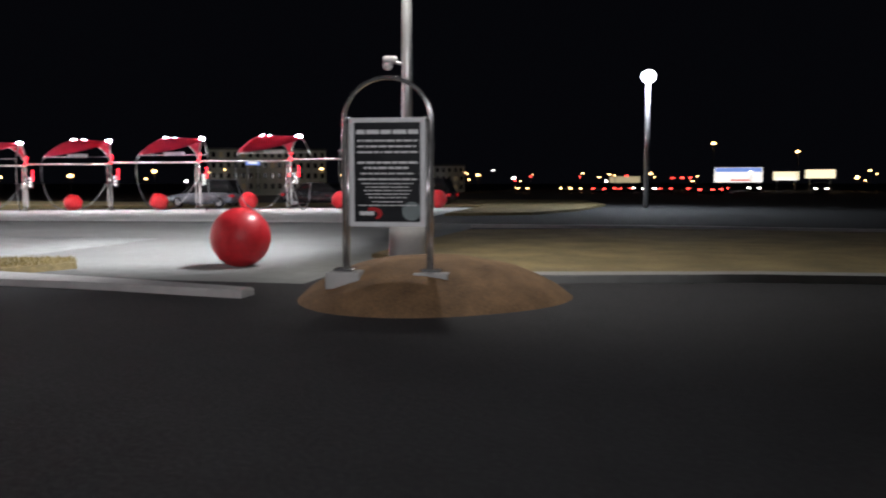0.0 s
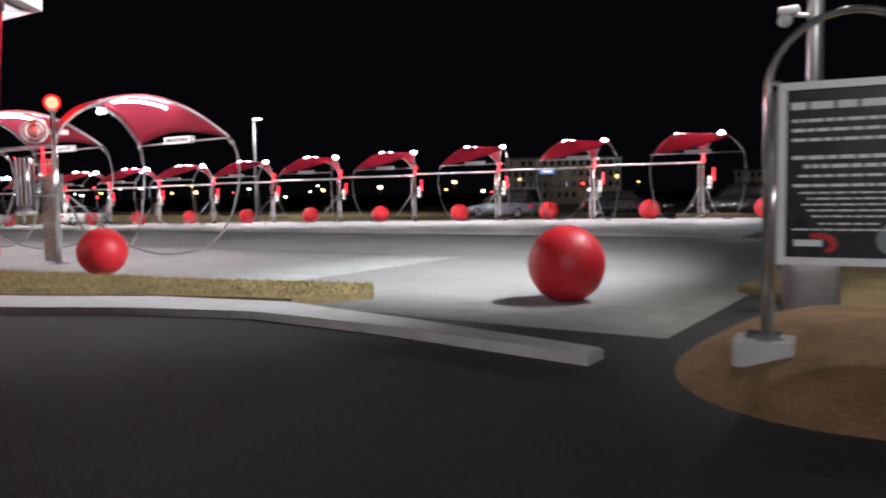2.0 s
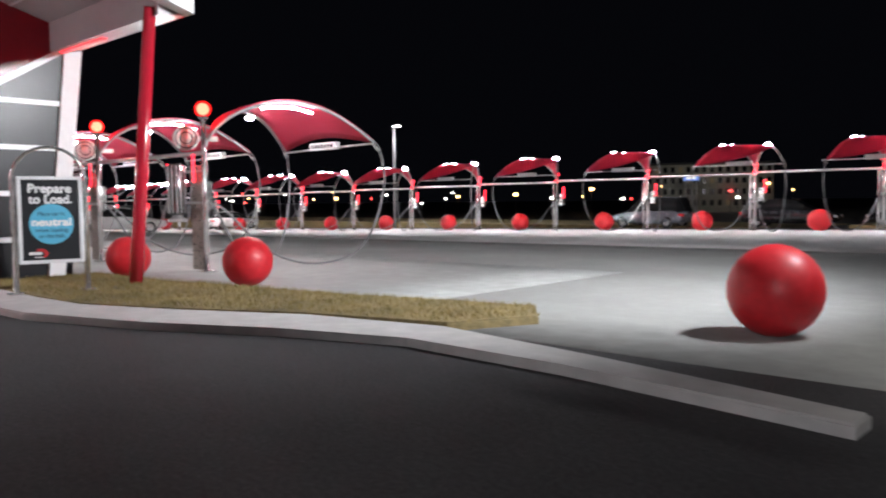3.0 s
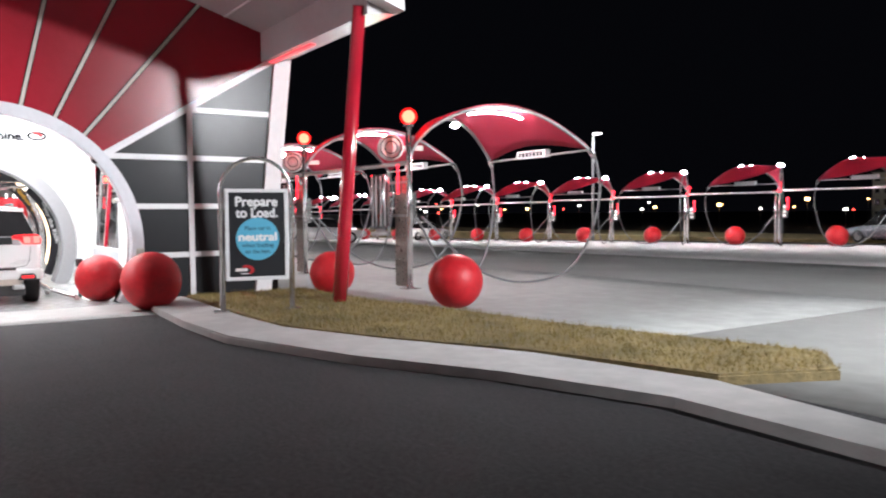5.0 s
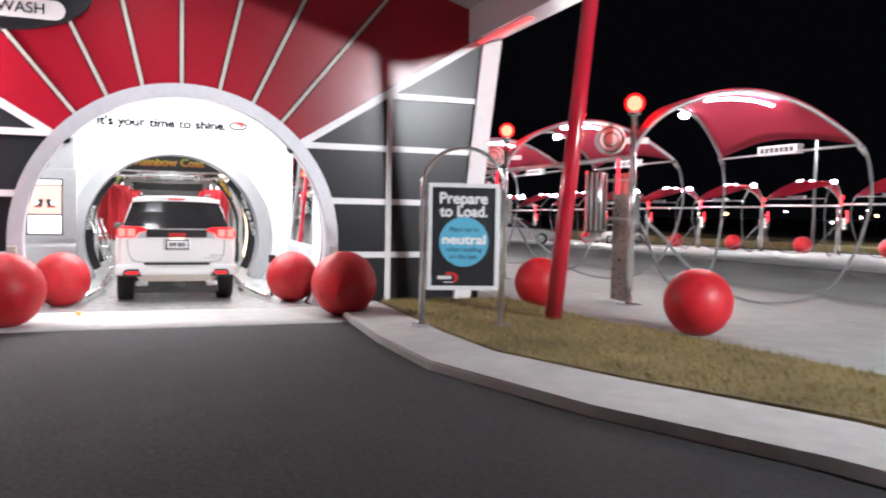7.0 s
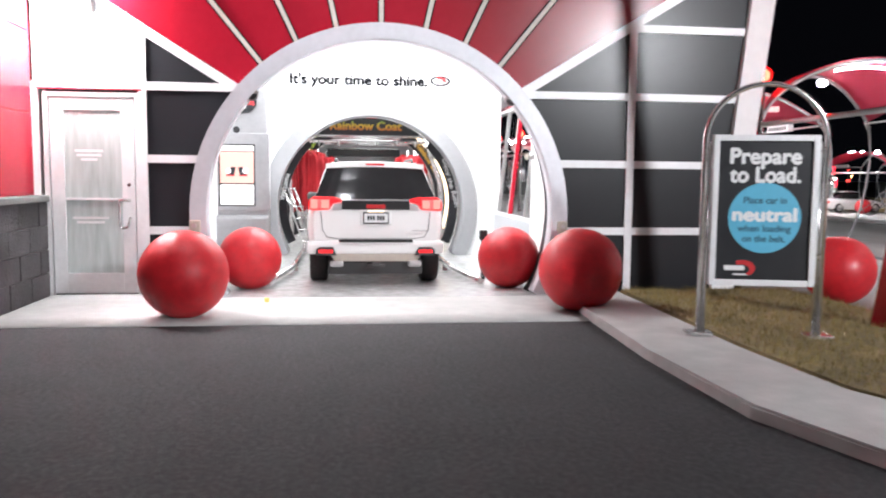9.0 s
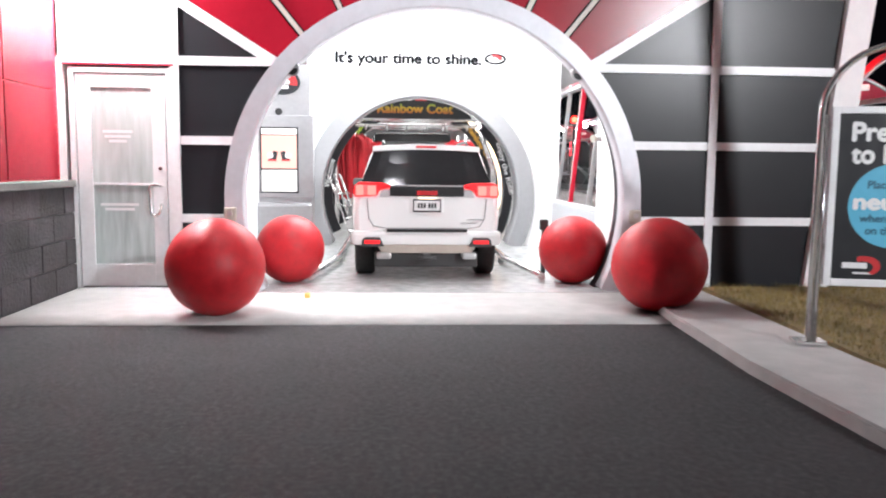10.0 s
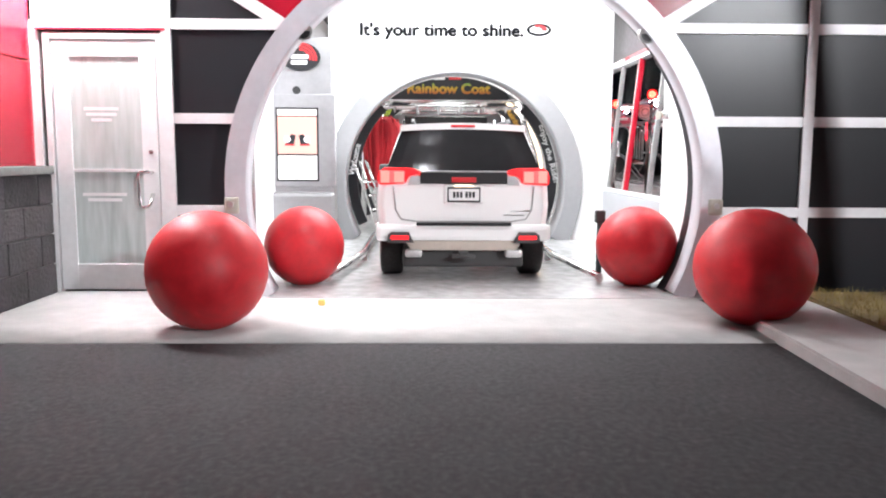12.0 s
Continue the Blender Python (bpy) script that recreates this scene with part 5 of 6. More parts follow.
BRAKE = glow("brake_lens", (1.0, 0.012, 0.018), 1.3)
SEAM = mat("grey_seam", (0.3, 0.3, 0.3), 0.6)
BRAKE_CORE = glow("brake_core", (1.0, 0.26, 0.22), 1.4)
BRAKE_GLOW = glow("brake_inner_glow", (1.0, 0.06, 0.06), 2.6)
TAIL_DIM = glow("tail_lens", (0.9, 0.01, 0.02), 0.35)
CLEAR_LENS = mat("clear_lens", (0.7, 0.7, 0.7), 0.1, 0.3, 0.05, 8.0, 0, 40, 0.8)
PLATE_LIT = glow("plate_lamp", (1.0, 0.78, 0.55), 4.0)


def loft(bm, rings, caps=True):
    vs = [[bm.verts.new(p) for p in r] for r in rings]
    n = len(rings[0])
    for a, b in zip(vs, vs[1:]):
        for k in range(n):
            bm.faces.new((a[k], a[(k + 1) % n], b[(k + 1) % n], b[k])).smooth = True
    if caps:
        bm.faces.new(vs[0][::-1])
        bm.faces.new(vs[-1])


def wheel(parent, x, y, r, w, name="wheel"):
    bm = bmesh.new()
    prof = [(-w / 2, r * 0.62), (-w / 2, r * 0.92), (-w * 0.38, r), (w * 0.38, r), (w / 2, r * 0.92), (w / 2, r * 0.62)]
    n = 28
    vs = [[bm.verts.new((x + q * math.cos(2 * math.pi * i / n), y + p, r + q * math.sin(2 * math.pi * i / n))) for p, q in prof] for i in range(n)]
    for i in range(n):
        a, b = vs[i], vs[(i + 1) % n]
        for k in range(5):
            bm.faces.new((a[k], a[k + 1], b[k + 1], b[k])).smooth = True
    t = part(name, bm, TYRE, parent, "black rubber tyre")
    bm = bmesh.new()
    sweep(bm, [(x, y - w * 0.42, r), (x, y + w * 0.42, r)], r * 0.64, 22)
    part("rim", bm, RIM, t)
    return t


def suv(m):
    """Seen from behind: +x is the way it faces, the rear bumper at x = 0."""
    u = empty("suv", m, "white mid-size suv entering the wash with its brake lights on", "car")

    def section(x, w, zb, zt, r=0.1, crown=0.0):
        pts = []
        for sy in (1, -1):
            seg = [(w - r * 0.8, zb), (w - 0.02, zb + r), (w, (zb + zt) / 2), (w - 0.015, zt - r), (w - r, zt)]
            pts += [(x, sy * a, b) for a, b in (seg if sy > 0 else seg[::-1])]
        return pts

    bm = bmesh.new()
    loft(bm, [section(0.085, 0.84, 0.50, 1.10), section(0.12, 0.89, 0.48, 1.135), section(0.3, 0.93, 0.46, 1.15), section(0.9, 0.925, 0.40, 1.14), section(2.2, 0.92, 0.34, 1.08), section(3.3, 0.92, 0.34, 1.05), section(4.1, 0.90, 0.36, 0.98), section(4.5, 0.82, 0.4, 0.85), section(4.66, 0.66, 0.45, 0.7)])
    body = part("body", bm, CAR_WHITE, u, "white painted body")
    # cabin: pillars and roof as one white shell, with windows proud of it

    def ring2(x0, x1, w0, w1, z0, z1):
        return [(x0, w0, z0), (x1, w1, z1), (x1, -w1, z1), (x0, -w0, z0)]

    bm = bmesh.new()
    cab = [(0.22, 0.84, 1.10), (0.30, 0.81, 1.25), (0.48, 0.71, 1.55), (0.56, 0.68, 1.62), (0.8, 0.67, 1.66), (1.6, 0.67, 1.685), (2.3, 0.67, 1.665), (2.6, 0.68, 1.6), (3.3, 0.78, 1.12)]
    top = [(x, w, z) for x, w, z in cab]
    rows = []
    for x, w, z in top:
        zz = [1.08, 1.08 + (z - 1.08) * 0.5, z - 0.03, z]
        ww = [min(0.88, w + (z - 1.08) * 0.22), min(0.87, w + (z - 1.08) * 0.12), w, w - 0.07]
        line = [(x, a, b) for a, b in zip(ww, zz)] + [(x, 0, z + 0.015)] + [(x, -a, b) for a, b in zip(ww[::-1], zz[::-1])]
        rows.append(line)
    loft(bm, rows)
    part("cabin", bm, CAR_WHITE, u, "white roof and pillars")
    # rear window, dark, wrapping to the sides
    bm = bmesh.new()
    gl = [(0.236, 0.835, 1.14), (0.286, 0.805, 1.23), (0.394, 0.73, 1.42), (0.49, 0.66, 1.605)]
    vs = []
    for x, w, z in gl:
        vs.append([bm.verts.new((x - 0.06 + 0.05 * (abs(k) ** 4), w * k, z + 0.012 * (1 - k * k))) for k in [-1 + i / 6 for i in range(13)]])
    for a, b in zip(vs, vs[1:]):
        for k in range(12):
            bm.faces.new((a[k], a[k + 1], b[k + 1], b[k]))
    r = bmesh.ops.extrude_face_region(bm, geom=list(bm.faces))
    for v in r["geom"]:
        if isinstance(v, bmesh.types.BMVert):
            v.co.x += 0.075
    part("rear_window", bm, CAR_GLASS, u, "dark tinted rear window")
    for sy in (1, -1):
        bm = bmesh.new()
        for poly in ([(0.62, 1.17), (1.45, 1.15), (1.42, 1.52), (0.75, 1.54)], [(1.53, 1.15), (2.75, 1.13), (2.4, 1.52), (1.5, 1.52)]):
            vs = [[bm.verts.new((x, sy * (0.685 - d + (1.63 - z) * 0.22), z)) for x, z in poly] for d in (0.0, 0.04)]
            bm.faces.new(vs[0])
            bm.faces.new(vs[1][::-1])
            for i in range(4):
                bm.faces.new((vs[0][i], vs[0][i - 1], vs[1][i - 1], vs[1][i]))
        bmesh.ops.recalc_face_normals(bm, faces=list(bm.faces))
        part("side_window", bm, CAR_GLASS, u)
        # tail lamp: red lens wrapping the corner, lit core and clear part
        bm = bmesh.new()
        prism(bm, [(sy * 0.62, 1.03), (sy * 0.90, 1.02), (sy * 0.905, 1.12), (sy * 0.85, 1.195), (sy * 0.56, 1.19), (sy * 0.42, 1.15), (sy * 0.58, 1.12)], "x", 0.06, 0.28)
        es = [e for e in bm.edges]
        bmesh.ops.bevel(bm, geom=es, offset=0.012, segments=2, affect="EDGES")
        tl = part("tail_light", bm, BRAKE, u, "glowing red brake light")
        bm = bmesh.new()
        box(bm, 0.052, 0.066, min(sy * 0.625, sy * 0.885), max(sy * 0.625, sy * 0.885), 1.038, 1.165, 0.006)
        part("lamp_glow", bm, BRAKE_GLOW, tl)
        for a0, a1, z0, z1 in ((0.635, 0.735, 1.045, 1.155), (0.785, 0.875, 1.04, 1.165)):
            bm = bmesh.new()
            box(bm, 0.044, 0.06, min(sy * a0, sy * a1), max(sy * a0, sy * a1), z0, z1, 0.007)
            part("lamp_core", bm, BRAKE_CORE, tl)
        bm = bmesh.new()
        prism(bm, [(sy * 0.46, 1.02), (sy * 0.59, 1.015), (sy * 0.56, 1.11), (sy * 0.44, 1.11)], "x", 0.075, 0.2)
        part("reversing_lens", bm, CLEAR_LENS, tl)
        # bumper reflectors, made to glow for the light they throw back, and lower corner pods
        bm = bmesh.new()
        prism(bm, [(sy * 0.53, 0.425), (sy * 0.81, 0.425), (sy * 0.80, 0.505), (sy * 0.76, 0.535), (sy * 0.58, 0.535)], "x", -0.015, 0.2)
        pod = part("bumper_pod", bm, TRIM, u)
        bm = bmesh.new()
        box(bm, -0.03, 0.0, min(sy * 0.58, sy * 0.77), max(sy * 0.58, sy * 0.77), 0.46, 0.50, 0.006)
        part("reflector", bm, BRAKE, pod, "red bumper reflector, its returned light put in as a glow")
        bm = bmesh.new()
        sweep(bm, [(0.8, sy * 0.55, 1.67), (0.95, sy * 0.55, 1.715), (2.3, sy * 0.55, 1.72), (2.5, sy * 0.55, 1.66)], 0.02, 8)
        part("roof_rail", bm, TRIM, u)
        bm = bmesh.new()
        box(bm, 2.85, 3.05, min(sy * 0.90, sy * 1.05), max(sy * 0.90, sy * 1.05), 1.08, 1.2, 0.03)
        part("door_mirror", bm, TRIM, u)
        bm = bmesh.new()
        box(bm, -0.02, 0.14, min(sy * 0.44, sy * 0.62), max(sy * 0.44, sy * 0.62), 0.27, 0.35, 0.03)
        part("exhaust_tip", bm, GALV, u)
    # tailgate seam and trim
    bm = bmesh.new()
    sweep(bm, [(0.072, -0.74, 1.0), (0.074, -0.72, 0.76), (0.076, -0.66, 0.665), (0.076, -0.5, 0.64), (0.076, 0.5, 0.64), (0.076, 0.66, 0.665), (0.074, 0.72, 0.76), (0.072, 0.74, 1.0)], 0.007, 6)
    part("tailgate_seam", bm, SEAM, u, "dark tailgate shut line")
    bm = bmesh.new()
    box(bm, 0.055, 0.2, -0.46, 0.46, 1.03, 1.15, 0.012)
    part("garnish", bm, BLACK, u, "dark tailgate garnish")
    bm = bmesh.new()
    box(bm, 0.05, 0.1, -0.46, 0.46, 1.15, 1.165, 0.004)
    part("chrome_strip", bm, GALV, u)
    bm = bmesh.new()
    box(bm, 0.04, 0.058, -0.13, 0.13, 1.045, 1.10, 0.008)
    part("badge", bm, PRINT_RED, u, "plain red badge")
    bm = bmesh.new()
    box(bm, 0.06, 0.2, -0.21, 0.21, 0.825, 1.02, 0.02)
    part("plate_recess", bm, CAR_WHITE, u)
    bm = bmesh.new()
    box(bm, 0.04, 0.062, -0.175, 0.175, 0.84, 1.0, 0.006)
    pf = part("plate_frame", bm, BLACK, u, "black plate frame")
    bm = bmesh.new()
    box(bm, 0.034, 0.041, -0.16, 0.16, 0.86, 0.98, 0.003)
    pl = part("number_plate", bm, PRINT_WHITE, pf, "white plate with dark bars")
    for k in range(6):
        y = -0.115 + k * 0.037 + (0.02 if k > 2 else 0)
        bm = bmesh.new()
        box(bm, 0.031, 0.035, y, y + 0.026, 0.89, 0.95)
        part("lettering_bar", bm, PRINT_BLACK, pf)
    bm = bmesh.new()
    box(bm, 0.05, 0.08, -0.1, 0.1, 1.003, 1.018, 0.004)
    part("plate_lamp", bm, PLATE_LIT, u, "warm plate lamp")
    bm = bmesh.new()
    box(bm, 0.03, 0.30, -0.93, 0.93, 0.435, 0.61, 0.05)
    part("bumper", bm, CAR_WHITE, u, "white rear bumper")
    bm = bmesh.new()
    box(bm, -0.005, 0.035, -0.5, 0.5, 0.60, 0.635, 0.006)
    part("step_pad", bm, BLACK, u, "black bumper step pad")
    bm = bmesh.new()
    prism(bm, [(-0.62, 0.44), (0.62, 0.44), (0.56, 0.34), (-0.56, 0.34)], "x", 0.05, 0.4)
    part("lower_bumper", bm, VALANCE, u, "dull silver lower bumper valance")
    bm = bmesh.new()
    box(bm, 0.16, 0.9, -0.65, 0.65, 0.15, 0.345, 0.03)
    part("underbody", bm, TRIM, u, "dark underbody")
    bm = bmesh.new()
    box(bm, -0.06, 0.3, -0.05, 0.05, 0.26, 0.34, 0.01)
    sweep(bm, [(-0.05, -0.12, 0.29), (-0.05, 0.12, 0.29)], 0.02, 8)
    part("tow_hitch", bm, TRIM, u)
    bm = bmesh.new()
    box(bm, 0.402, 0.45, -0.13, 0.13, 1.622, 1.648, 0.006)
    part("high_brake_lamp", bm, TAIL_DIM, u, "dim red high brake lamp")
    bm = bmesh.new()
    ys = [-0.68 + 0.136 * i for i in range(11)]
    prism(bm, [(y, 1.668 - 0.06 * y * y) for y in ys] + [(y, 1.60 - 0.05 * y * y) for y in ys[::-1]], "x", 0.41, 0.8)
    part("roof_spoiler", bm, CAR_WHITE, u)
    bm = bmesh.new()
    sweep(bm, [(0.22, 0.05, 1.16), (0.25, -0.2, 1.2), (0.27, -0.45, 1.22)], 0.012, 6)
    part("wiper", bm, BLACK, u)
    for y in (-0.6, -0.52):
        bm = bmesh.new()
        box(bm, 0.085, 0.1, y - 0.12, y + 0.1, 0.74 if y < -0.55 else 0.70, 0.755 if y < -0.55 else 0.712)
        part("badge_bar", bm, CHROME, u)
    for x in (0.78, 3.6):
        for sy in (1, -1):
            wheel(u, x, sy * 0.785, 0.36, 0.25)
    return u


# wheels touch the floor near x = -21.7; it faces into the tunnel
suv(pose(-20.5, 5.43, 0.014, 0, 0, 180) @ Matrix.Diagonal((1.0, 1.03, 1.05, 1)))


def parked_car(m, paint, label, kind="sedan", lights=None, L=4.6):
    u = empty("car", m, label, "car", "parked cars")
    h = 1.45 if kind == "sedan" else 1.72
    hw = 0.88
    bm = bmesh.new()
    sec = [(-L / 2, 0.62, 0.5, 0.72), (-L / 2 + 0.1, 0.8, 0.3, 0.9), (-L / 2 + 0.9, hw, 0.25, 0.95), (0.3, hw, 0.22, 0.92), (L / 2 - 1.0, hw, 0.25, 0.86), (L / 2 - 0.15, 0.78, 0.32, 0.7), (L / 2, 0.6, 0.42, 0.6)]
    rings = []
    for x, w, a, b in sec:
        rings.append([(x, w - 0.06, a), (x, w, a + 0.12), (x, w, (a + b) / 2), (x, w - 0.03, b - 0.06), (x, w - 0.12, b), (x, -w + 0.12, b), (x, -w + 0.03, b - 0.06), (x, -w, (a + b) / 2), (x, -w, a + 0.12), (x, -w + 0.06, a)])
    loft(bm, rings)
    part("body", bm, paint, u)
    bm = bmesh.new()
    r0 = -L / 2 + (0.75 if kind == "sedan" else 0.15)
    cab = [(r0, 0.9, 0.78), (r0 + (0.55 if kind == "sedan" else 0.3), h - 0.04, 0.62), (-0.2, h, 0.6), (0.35, h - 0.05, 0.62), (1.15, 0.9, 0.76)]
    loft(bm, [[(x, w + 0.04, 0.85), (x, w, z), (x, -w, z), (x, -w - 0.04, 0.85)] for x, z, w in cab])
    part("cabin", bm, CAR_GLASS, u, "dark glazed cabin")
    bm = bmesh.new()
    loft(bm, [[(x, w - 0.02, z + 0.0), (x, w - 0.03, z + 0.025), (x, -w + 0.03, z + 0.025), (x, -w + 0.02, z)] for x, z, w in cab[1:4]])
    part("roof", bm, paint, u)
    for x in (-L / 2 + 0.85, L / 2 - 0.9):
        for sy in (1, -1):
            wheel(u, x, sy * 0.78, 0.33, 0.2)
    for sy in (1, -1):
        bm = bmesh.new()
        box(bm, -L / 2 - 0.01, -L / 2 + 0.16, min(sy * 0.5, sy * 0.8), max(sy * 0.5, sy * 0.8), 0.66, 0.8, 0.02)
        part("tail_light", bm, lights or TAIL_DIM, u)
        bm = bmesh.new()
        box(bm, L / 2 - 0.2, L / 2 - 0.01, min(sy * 0.45, sy * 0.74), max(sy * 0.45, sy * 0.74), 0.55, 0.66, 0.02)
        part("headlight", bm, CLEAR_LENS, u)
    return u


parked_car(pose(-24.6, 44.5, -0.08, 0, 0, 175), CAR_SILVER, "silver blue hatchback parked behind the far bays", "van", None, 4.6)
parked_car(pose(-17.2, 45.0, 0.0, 0, 0, 5), CAR_DARK, "dark car parked behind the far bays")
parked_car(pose(-11.5, 46.0, 0.0, 0, 0, 170), CAR_DARK, "dark van parked behind the far bays", "van")
parked_car(pose(-47.3, 24.6, gz(-47.3, 24.6) + 0.006, 0, 0, 62), CAR_WHITE, "white sedan crossing the lot between the rows")
parked_car(pose(-59.9, 39.5, gz(-59.9, 39.5) + 0.012, 0, 0, 95), CAR_WHITE, "white car standing in a far vacuum bay")


# ---- the lit distance ----
def spot_at(bearing, elev, dist):
    b = radians(bearing)
    return -math.sin(b) * dist, math.cos(b) * dist, 1.45 + math.tan(radians(elev)) * dist


DIST_WHITE = glow("distant_white", (1.0, 0.95, 0.86), 14.0)
DIST_WARM = glow("distant_amber", (1.0, 0.55, 0.2), 14.0)
DIST_RED = glow("distant_red", (1.0, 0.05, 0.04), 9.0)


def far_lamp(bearing, elev, dist, m, r, what):
    """A lamp on a pole, so far off that only its glow is seen."""
    x, y, z = spot_at(bearing, elev, dist)
    u = empty("street_lamp", pose(x, y, 0), "distant lamp post glowing %s beyond the lot" % what, "street lamp", "distant lamps")
    bm = bmesh.new()
    sweep(bm, [(0, 0, -0.5), (0, 0, max(0.4, z))], 0.04, 6)
    part("pole", bm, BLACK, u)
    bm = bmesh.new()
    ball(bm, (0, 0, max(0.5, z)), r * (0.42 if m != DIST_WHITE else 0.38), 12, 8, 0.6)
    part("lamp_head", bm, m, u)


for b, e, d, m, r, w in (
    (-6.74, 2.69, 140, DIST_WARM, 0.8, "amber"), (-12.04, 2.06, 150, DIST_WARM, 0.75, "amber"), (37.46, 0.46, 120, DIST_WARM, 0.8, "amber"), (32.25, 0.77, 120, DIST_WARM, 0.75, "amber"),
    (27.6, 0.9, 130, DIST_WARM, 0.5, "amber"), (20.9, 1.0, 130, DIST_WARM, 0.6, "amber"), (12.2, 0.95, 140, DIST_WARM, 0.7, "amber"), (30.2, 0.1, 110, DIST_WHITE, 0.6, "white"), (41.5, 0.35, 125, DIST_WARM, 0.6, "amber"),
    (22.8, 0.1, 120, DIST_WHITE, 0.6, "white"), (46.5, 0.5, 130, DIST_WHITE, 0.5, "white"), (50.0, 0.3, 125, DIST_WARM, 0.6, "amber"), (53.5, 0.6, 135, DIST_WHITE, 0.45, "white"), (57.0, 0.2, 120, DIST_WHITE, 0.5, "white"),
    (60.5, 0.4, 140, DIST_WARM, 0.6, "amber"), (44.0, -0.1, 110, DIST_WHITE, 0.4, "white"), (35.0, 0.2, 115, DIST_WHITE, 0.4, "white"), (7.0, 0.35, 150, DIST_WHITE, 0.75, "white"), (8.5, 0.9, 160, DIST_WHITE, 0.4, "white"),
    (2.1, 0.7, 150, DIST_WARM, 0.5, "amber"), (-2.6, 0.65, 150, DIST_WARM, 0.6, "amber"), (9.6, 0.6, 155, DIST_WHITE, 0.4, "white"), (-15.6, 0.4, 150, DIST_WARM, 0.6, "amber"), (-16.3, 0.8, 165, DIST_WARM, 0.5, "amber"),
    (-4.1, 0.35, 150, DIST_RED, 0.55, "red"), (-4.75, 0.35, 150, DIST_RED, 0.6, "red"), (-5.3, 0.35, 150, DIST_RED, 0.55, "red"), (5.8, 0.45, 150, DIST_RED, 0.45, "red"), (-19.0, 0.5, 150, DIST_WARM, 0.5, "amber"), (-21.5, 0.3, 140, DIST_WHITE, 0.5, "white"),
):
    far_lamp(b, e, d, m, r, w)


# a loose scatter of small lights along the far road
rl = random.Random(31)
for k in range(46):
    b = rl.uniform(-17.0, 11.0) if k < 26 else rl.uniform(11.0, 62.0)
    m, w = rl.choice(((DIST_WARM, "amber"), (DIST_WARM, "amber"), (DIST_WHITE, "white"), (DIST_RED, "red")))
    far_lamp(b, rl.uniform(0.05, 0.75), rl.uniform(110, 170), m, rl.uniform(0.25, 0.5), w)


def traffic(bearing, dist, m_light, label, white=False):
    x, y, z = spot_at(bearing, 0, dist)
    c = parked_car(pose(x, y, 0, 0, 0, (90 + bearing) + (180 if white else 0)), CAR_DARK, label, "sedan", m_light)
    c["group"] = "distant traffic"
    return c


for b, d in ((-6.3, 90), (-6.9, 96), (-5.5, 108), (-3.6, 104), (1.0, 100), (0.2, 112), (-0.9, 108), (-7.4, 118)):
    traffic(b, d, DIST_RED, "distant car with glowing red tail lights on the road")
for b, d in ((2.6, 105), (3.3, 112), (-1.8, 118), (-2.5, 106), (6.4, 108), (-9.4, 120), (-13.5, 115)):
    x, y, z = spot_at(b, 0, d)
    c = parked_car(pose(x, y, 0, 0, 0, 90 + b), CAR_DARK, "distant car with headlights on the road", "sedan", DIST_WARM if b > 0 else DIST_WHITE)
    c["group"] = "distant traffic"


def billboard(b0, b1, e0, e1, dist, panels, label):
    x0, y0, z1 = spot_at(b0, e0, dist)
    x1, y1, z0 = spot_at(b1, e1, dist)
    w = math.hypot(x1 - x0, y1 - y0)
    u = empty("billboard", pose(x0, y0, 0, 0, 0, math.degrees(math.atan2(y1 - y0, x1 - x0))), label, "billboard", "billboards")
    bm = bmesh.new()
    box(bm, 0, w, 0.05, 0.3, z0 - 0.05, z1 + 0.05, 0.03)
    part("board", bm, BLACK, u)
    for k, (f0, f1, g0, g1, m) in enumerate(panels):
        bm = bmesh.new()
        box(bm, f0 * w, f1 * w, 0.0 - 0.01 * k, 0.05, z0 + g0 * (z1 - z0), z0 + g1 * (z1 - z0))
        part("lit_panel", bm, m, u)
    for f in (0.15, 0.85):
        bm = bmesh.new()
        sweep(bm, [(f * w, 0.3, -0.5), (f * w, 0.3, z0)], 0.12, 8)
        part("leg", bm, GALV, u)


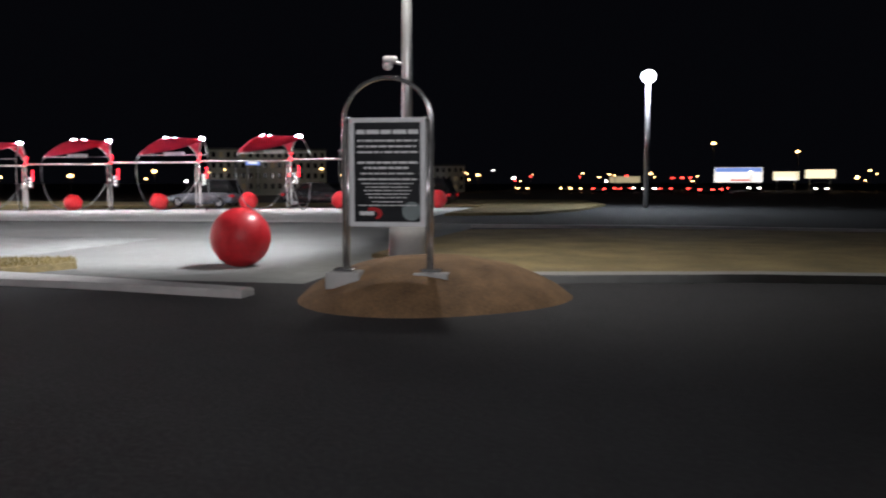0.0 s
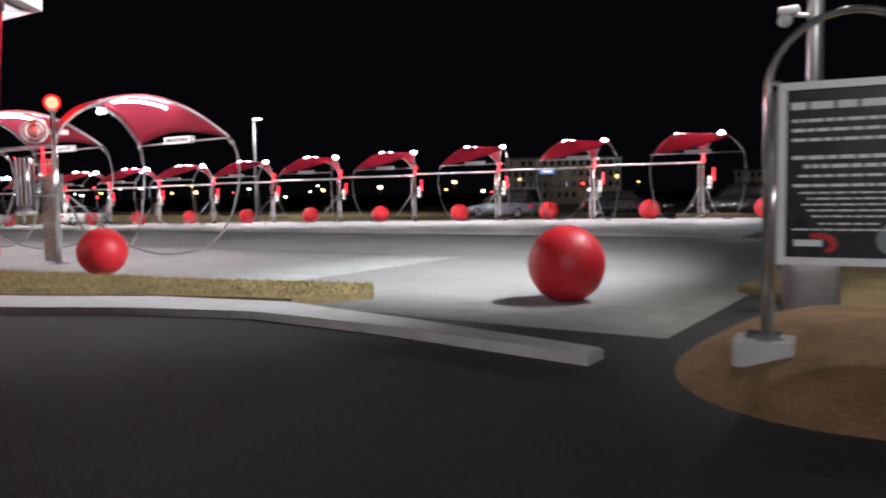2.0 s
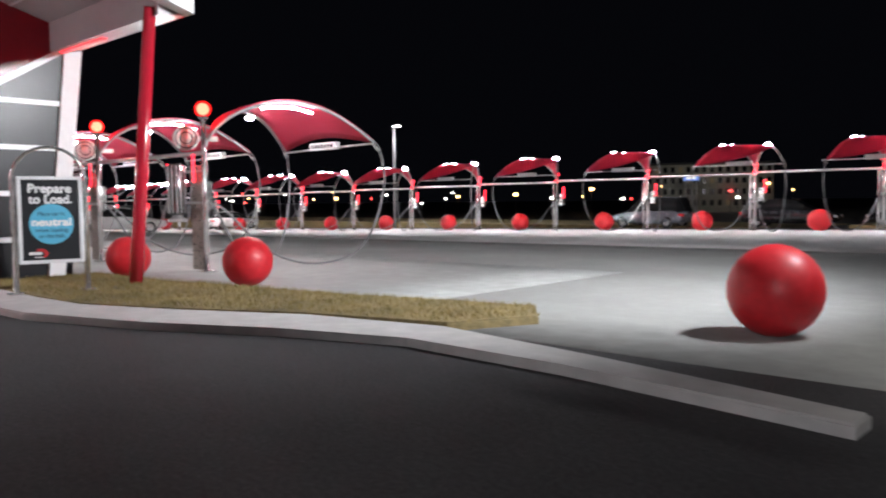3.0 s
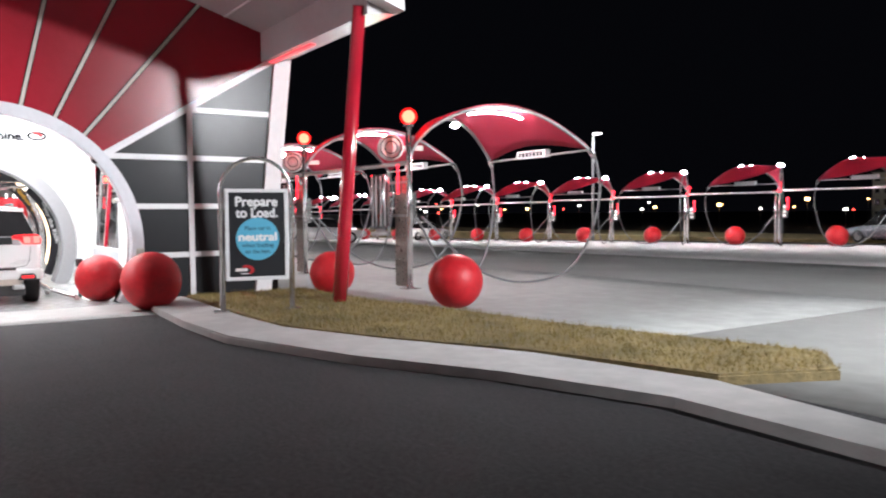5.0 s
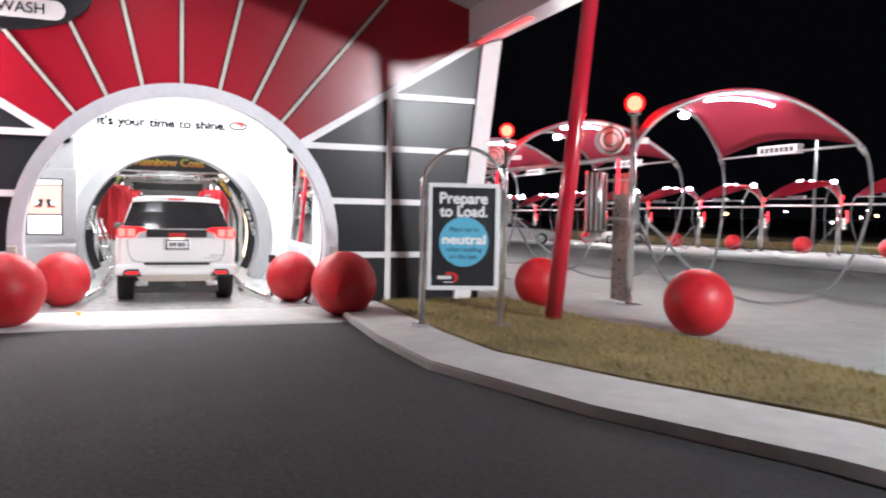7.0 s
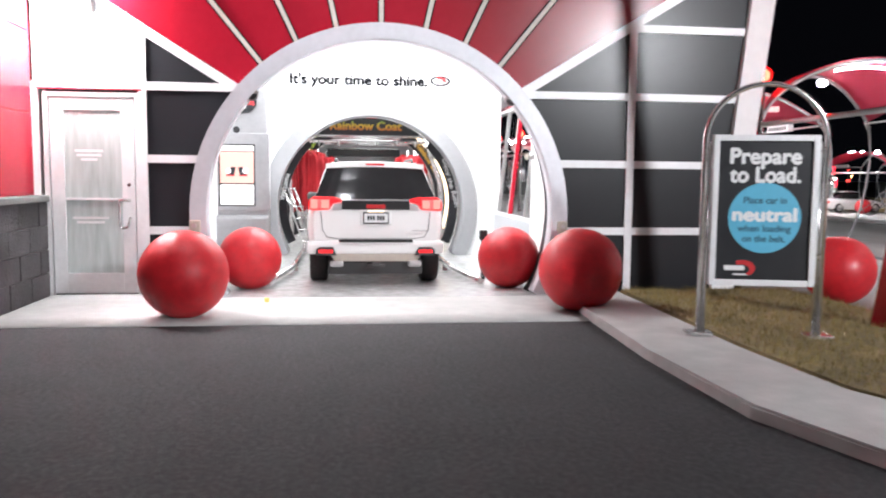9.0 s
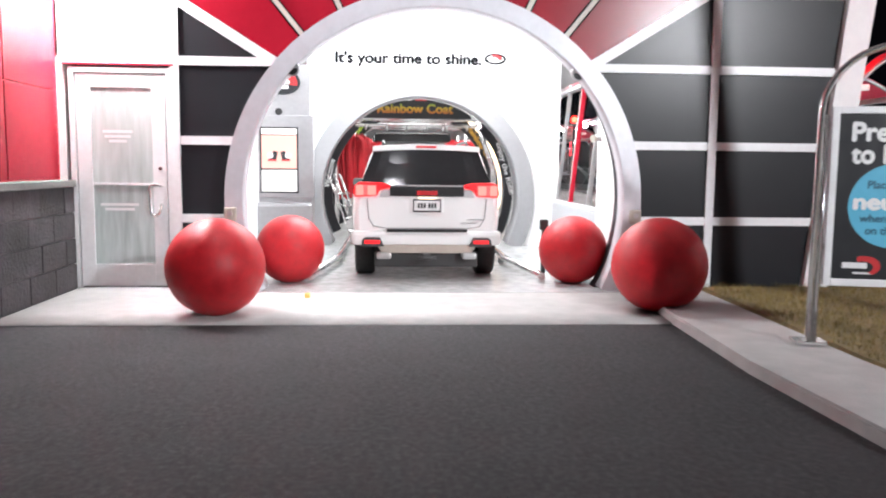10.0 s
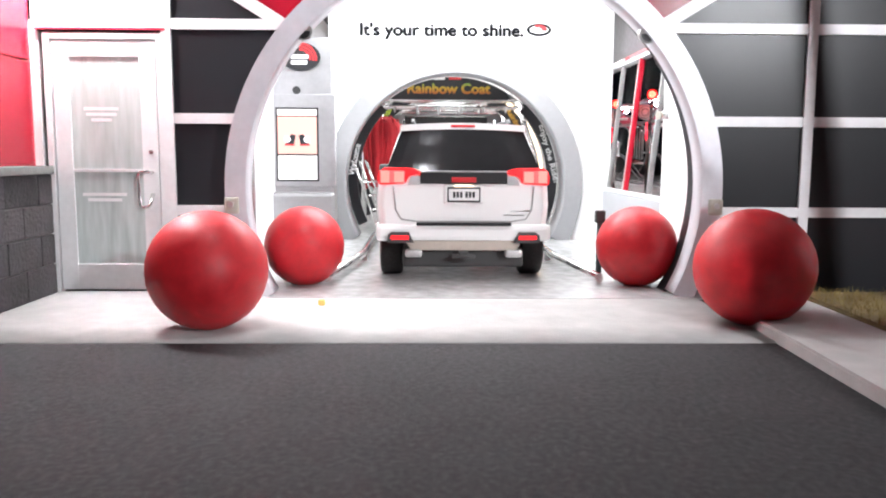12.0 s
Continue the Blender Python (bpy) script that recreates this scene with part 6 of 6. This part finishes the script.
BB_WHITE = glow("board_white", (1.0, 0.96, 0.92), 1.1)
BB_BLUE = glow("board_blue", (0.25, 0.4, 0.95), 0.8)
BB_RED = glow("board_red", (0.9, 0.12, 0.1), 0.8)
BB_WARM = glow("board_warm", (1.0, 0.88, 0.62), 1.2)
billboard(-6.85, -9.93, 1.04, 0.03, 150, [(0, 1, 0, 1, BB_WHITE), (0.02, 0.98, 0.7, 0.98, BB_BLUE), (0.35, 0.75, 0.1, 0.2, BB_RED)], "distant lit billboard with a blue band over white")
billboard(-10.6, -12.17, 0.74, 0.17, 150, [(0, 1, 0, 1, BB_WARM), (0.1, 0.9, 0.0, 0.3, BB_WHITE)], "distant lit shop sign in warm white")
billboard(-12.55, -14.33, 0.87, 0.3, 150, [(0, 1, 0, 1, BB_WARM)], "distant plain lit shop sign in warm white")
billboard(0.2, -1.9, 0.45, 0.0, 150, [(0, 1, 0, 1, glow("board_dim", (0.9, 0.75, 0.45), 0.45))], "distant dim lit shop front sign")


def far_building(b0, b1, e1, dist, floors, cols, label, lit):
    x0, y0, z1 = spot_at(b0, e1, dist)
    x1, y1, _ = spot_at(b1, 0, dist)
    w = math.hypot(x1 - x0, y1 - y0)
    u = empty("far_building", pose(x0, y0, 0, 0, 0, math.degrees(math.atan2(y1 - y0, x1 - x0))), label, "building")
    bm = bmesh.new()
    box(bm, 0, w, 0, 12, -0.5, z1)
    part("wall", bm, mat("far_wall", (0.34, 0.34, 0.29), 0.9, 0, 0.2, 0.5), u)
    bm = bmesh.new()
    box(bm, -0.2, w + 0.2, -0.2, 12.2, z1, z1 + 0.3)
    part("roof", bm, BLACK, u)
    rb = random.Random(9)
    for f in range(floors):
        for c in range(cols):
            bm = bmesh.new()
            cw, fh = w / cols, z1 / floors
            box(bm, (c + 0.25) * cw, (c + 0.75) * cw, -0.06, 0.02, (f + 0.3) * fh, (f + 0.8) * fh)
            part("window", bm, lit if rb.random() < 0.06 else CAR_GLASS, u)


billboard(26.2, 25.2, 1.6, 1.25, 126, [(0, 1, 0, 1, BB_BLUE), (0.2, 0.8, 0.3, 0.7, BB_WHITE)], "small blue and white lit sign on the distant building")
DIM_WINDOW = glow("dim_window", (1.0, 0.8, 0.5), 0.05)
far_building(13.2, 10.6, 1.2, 130, 3, 6, "distant pale three-storey building with some lit windows", DIM_WINDOW)
far_building(28.6, 20.6, 2.3, 130, 4, 16, "distant dim long building with few lit windows", DIM_WINDOW)
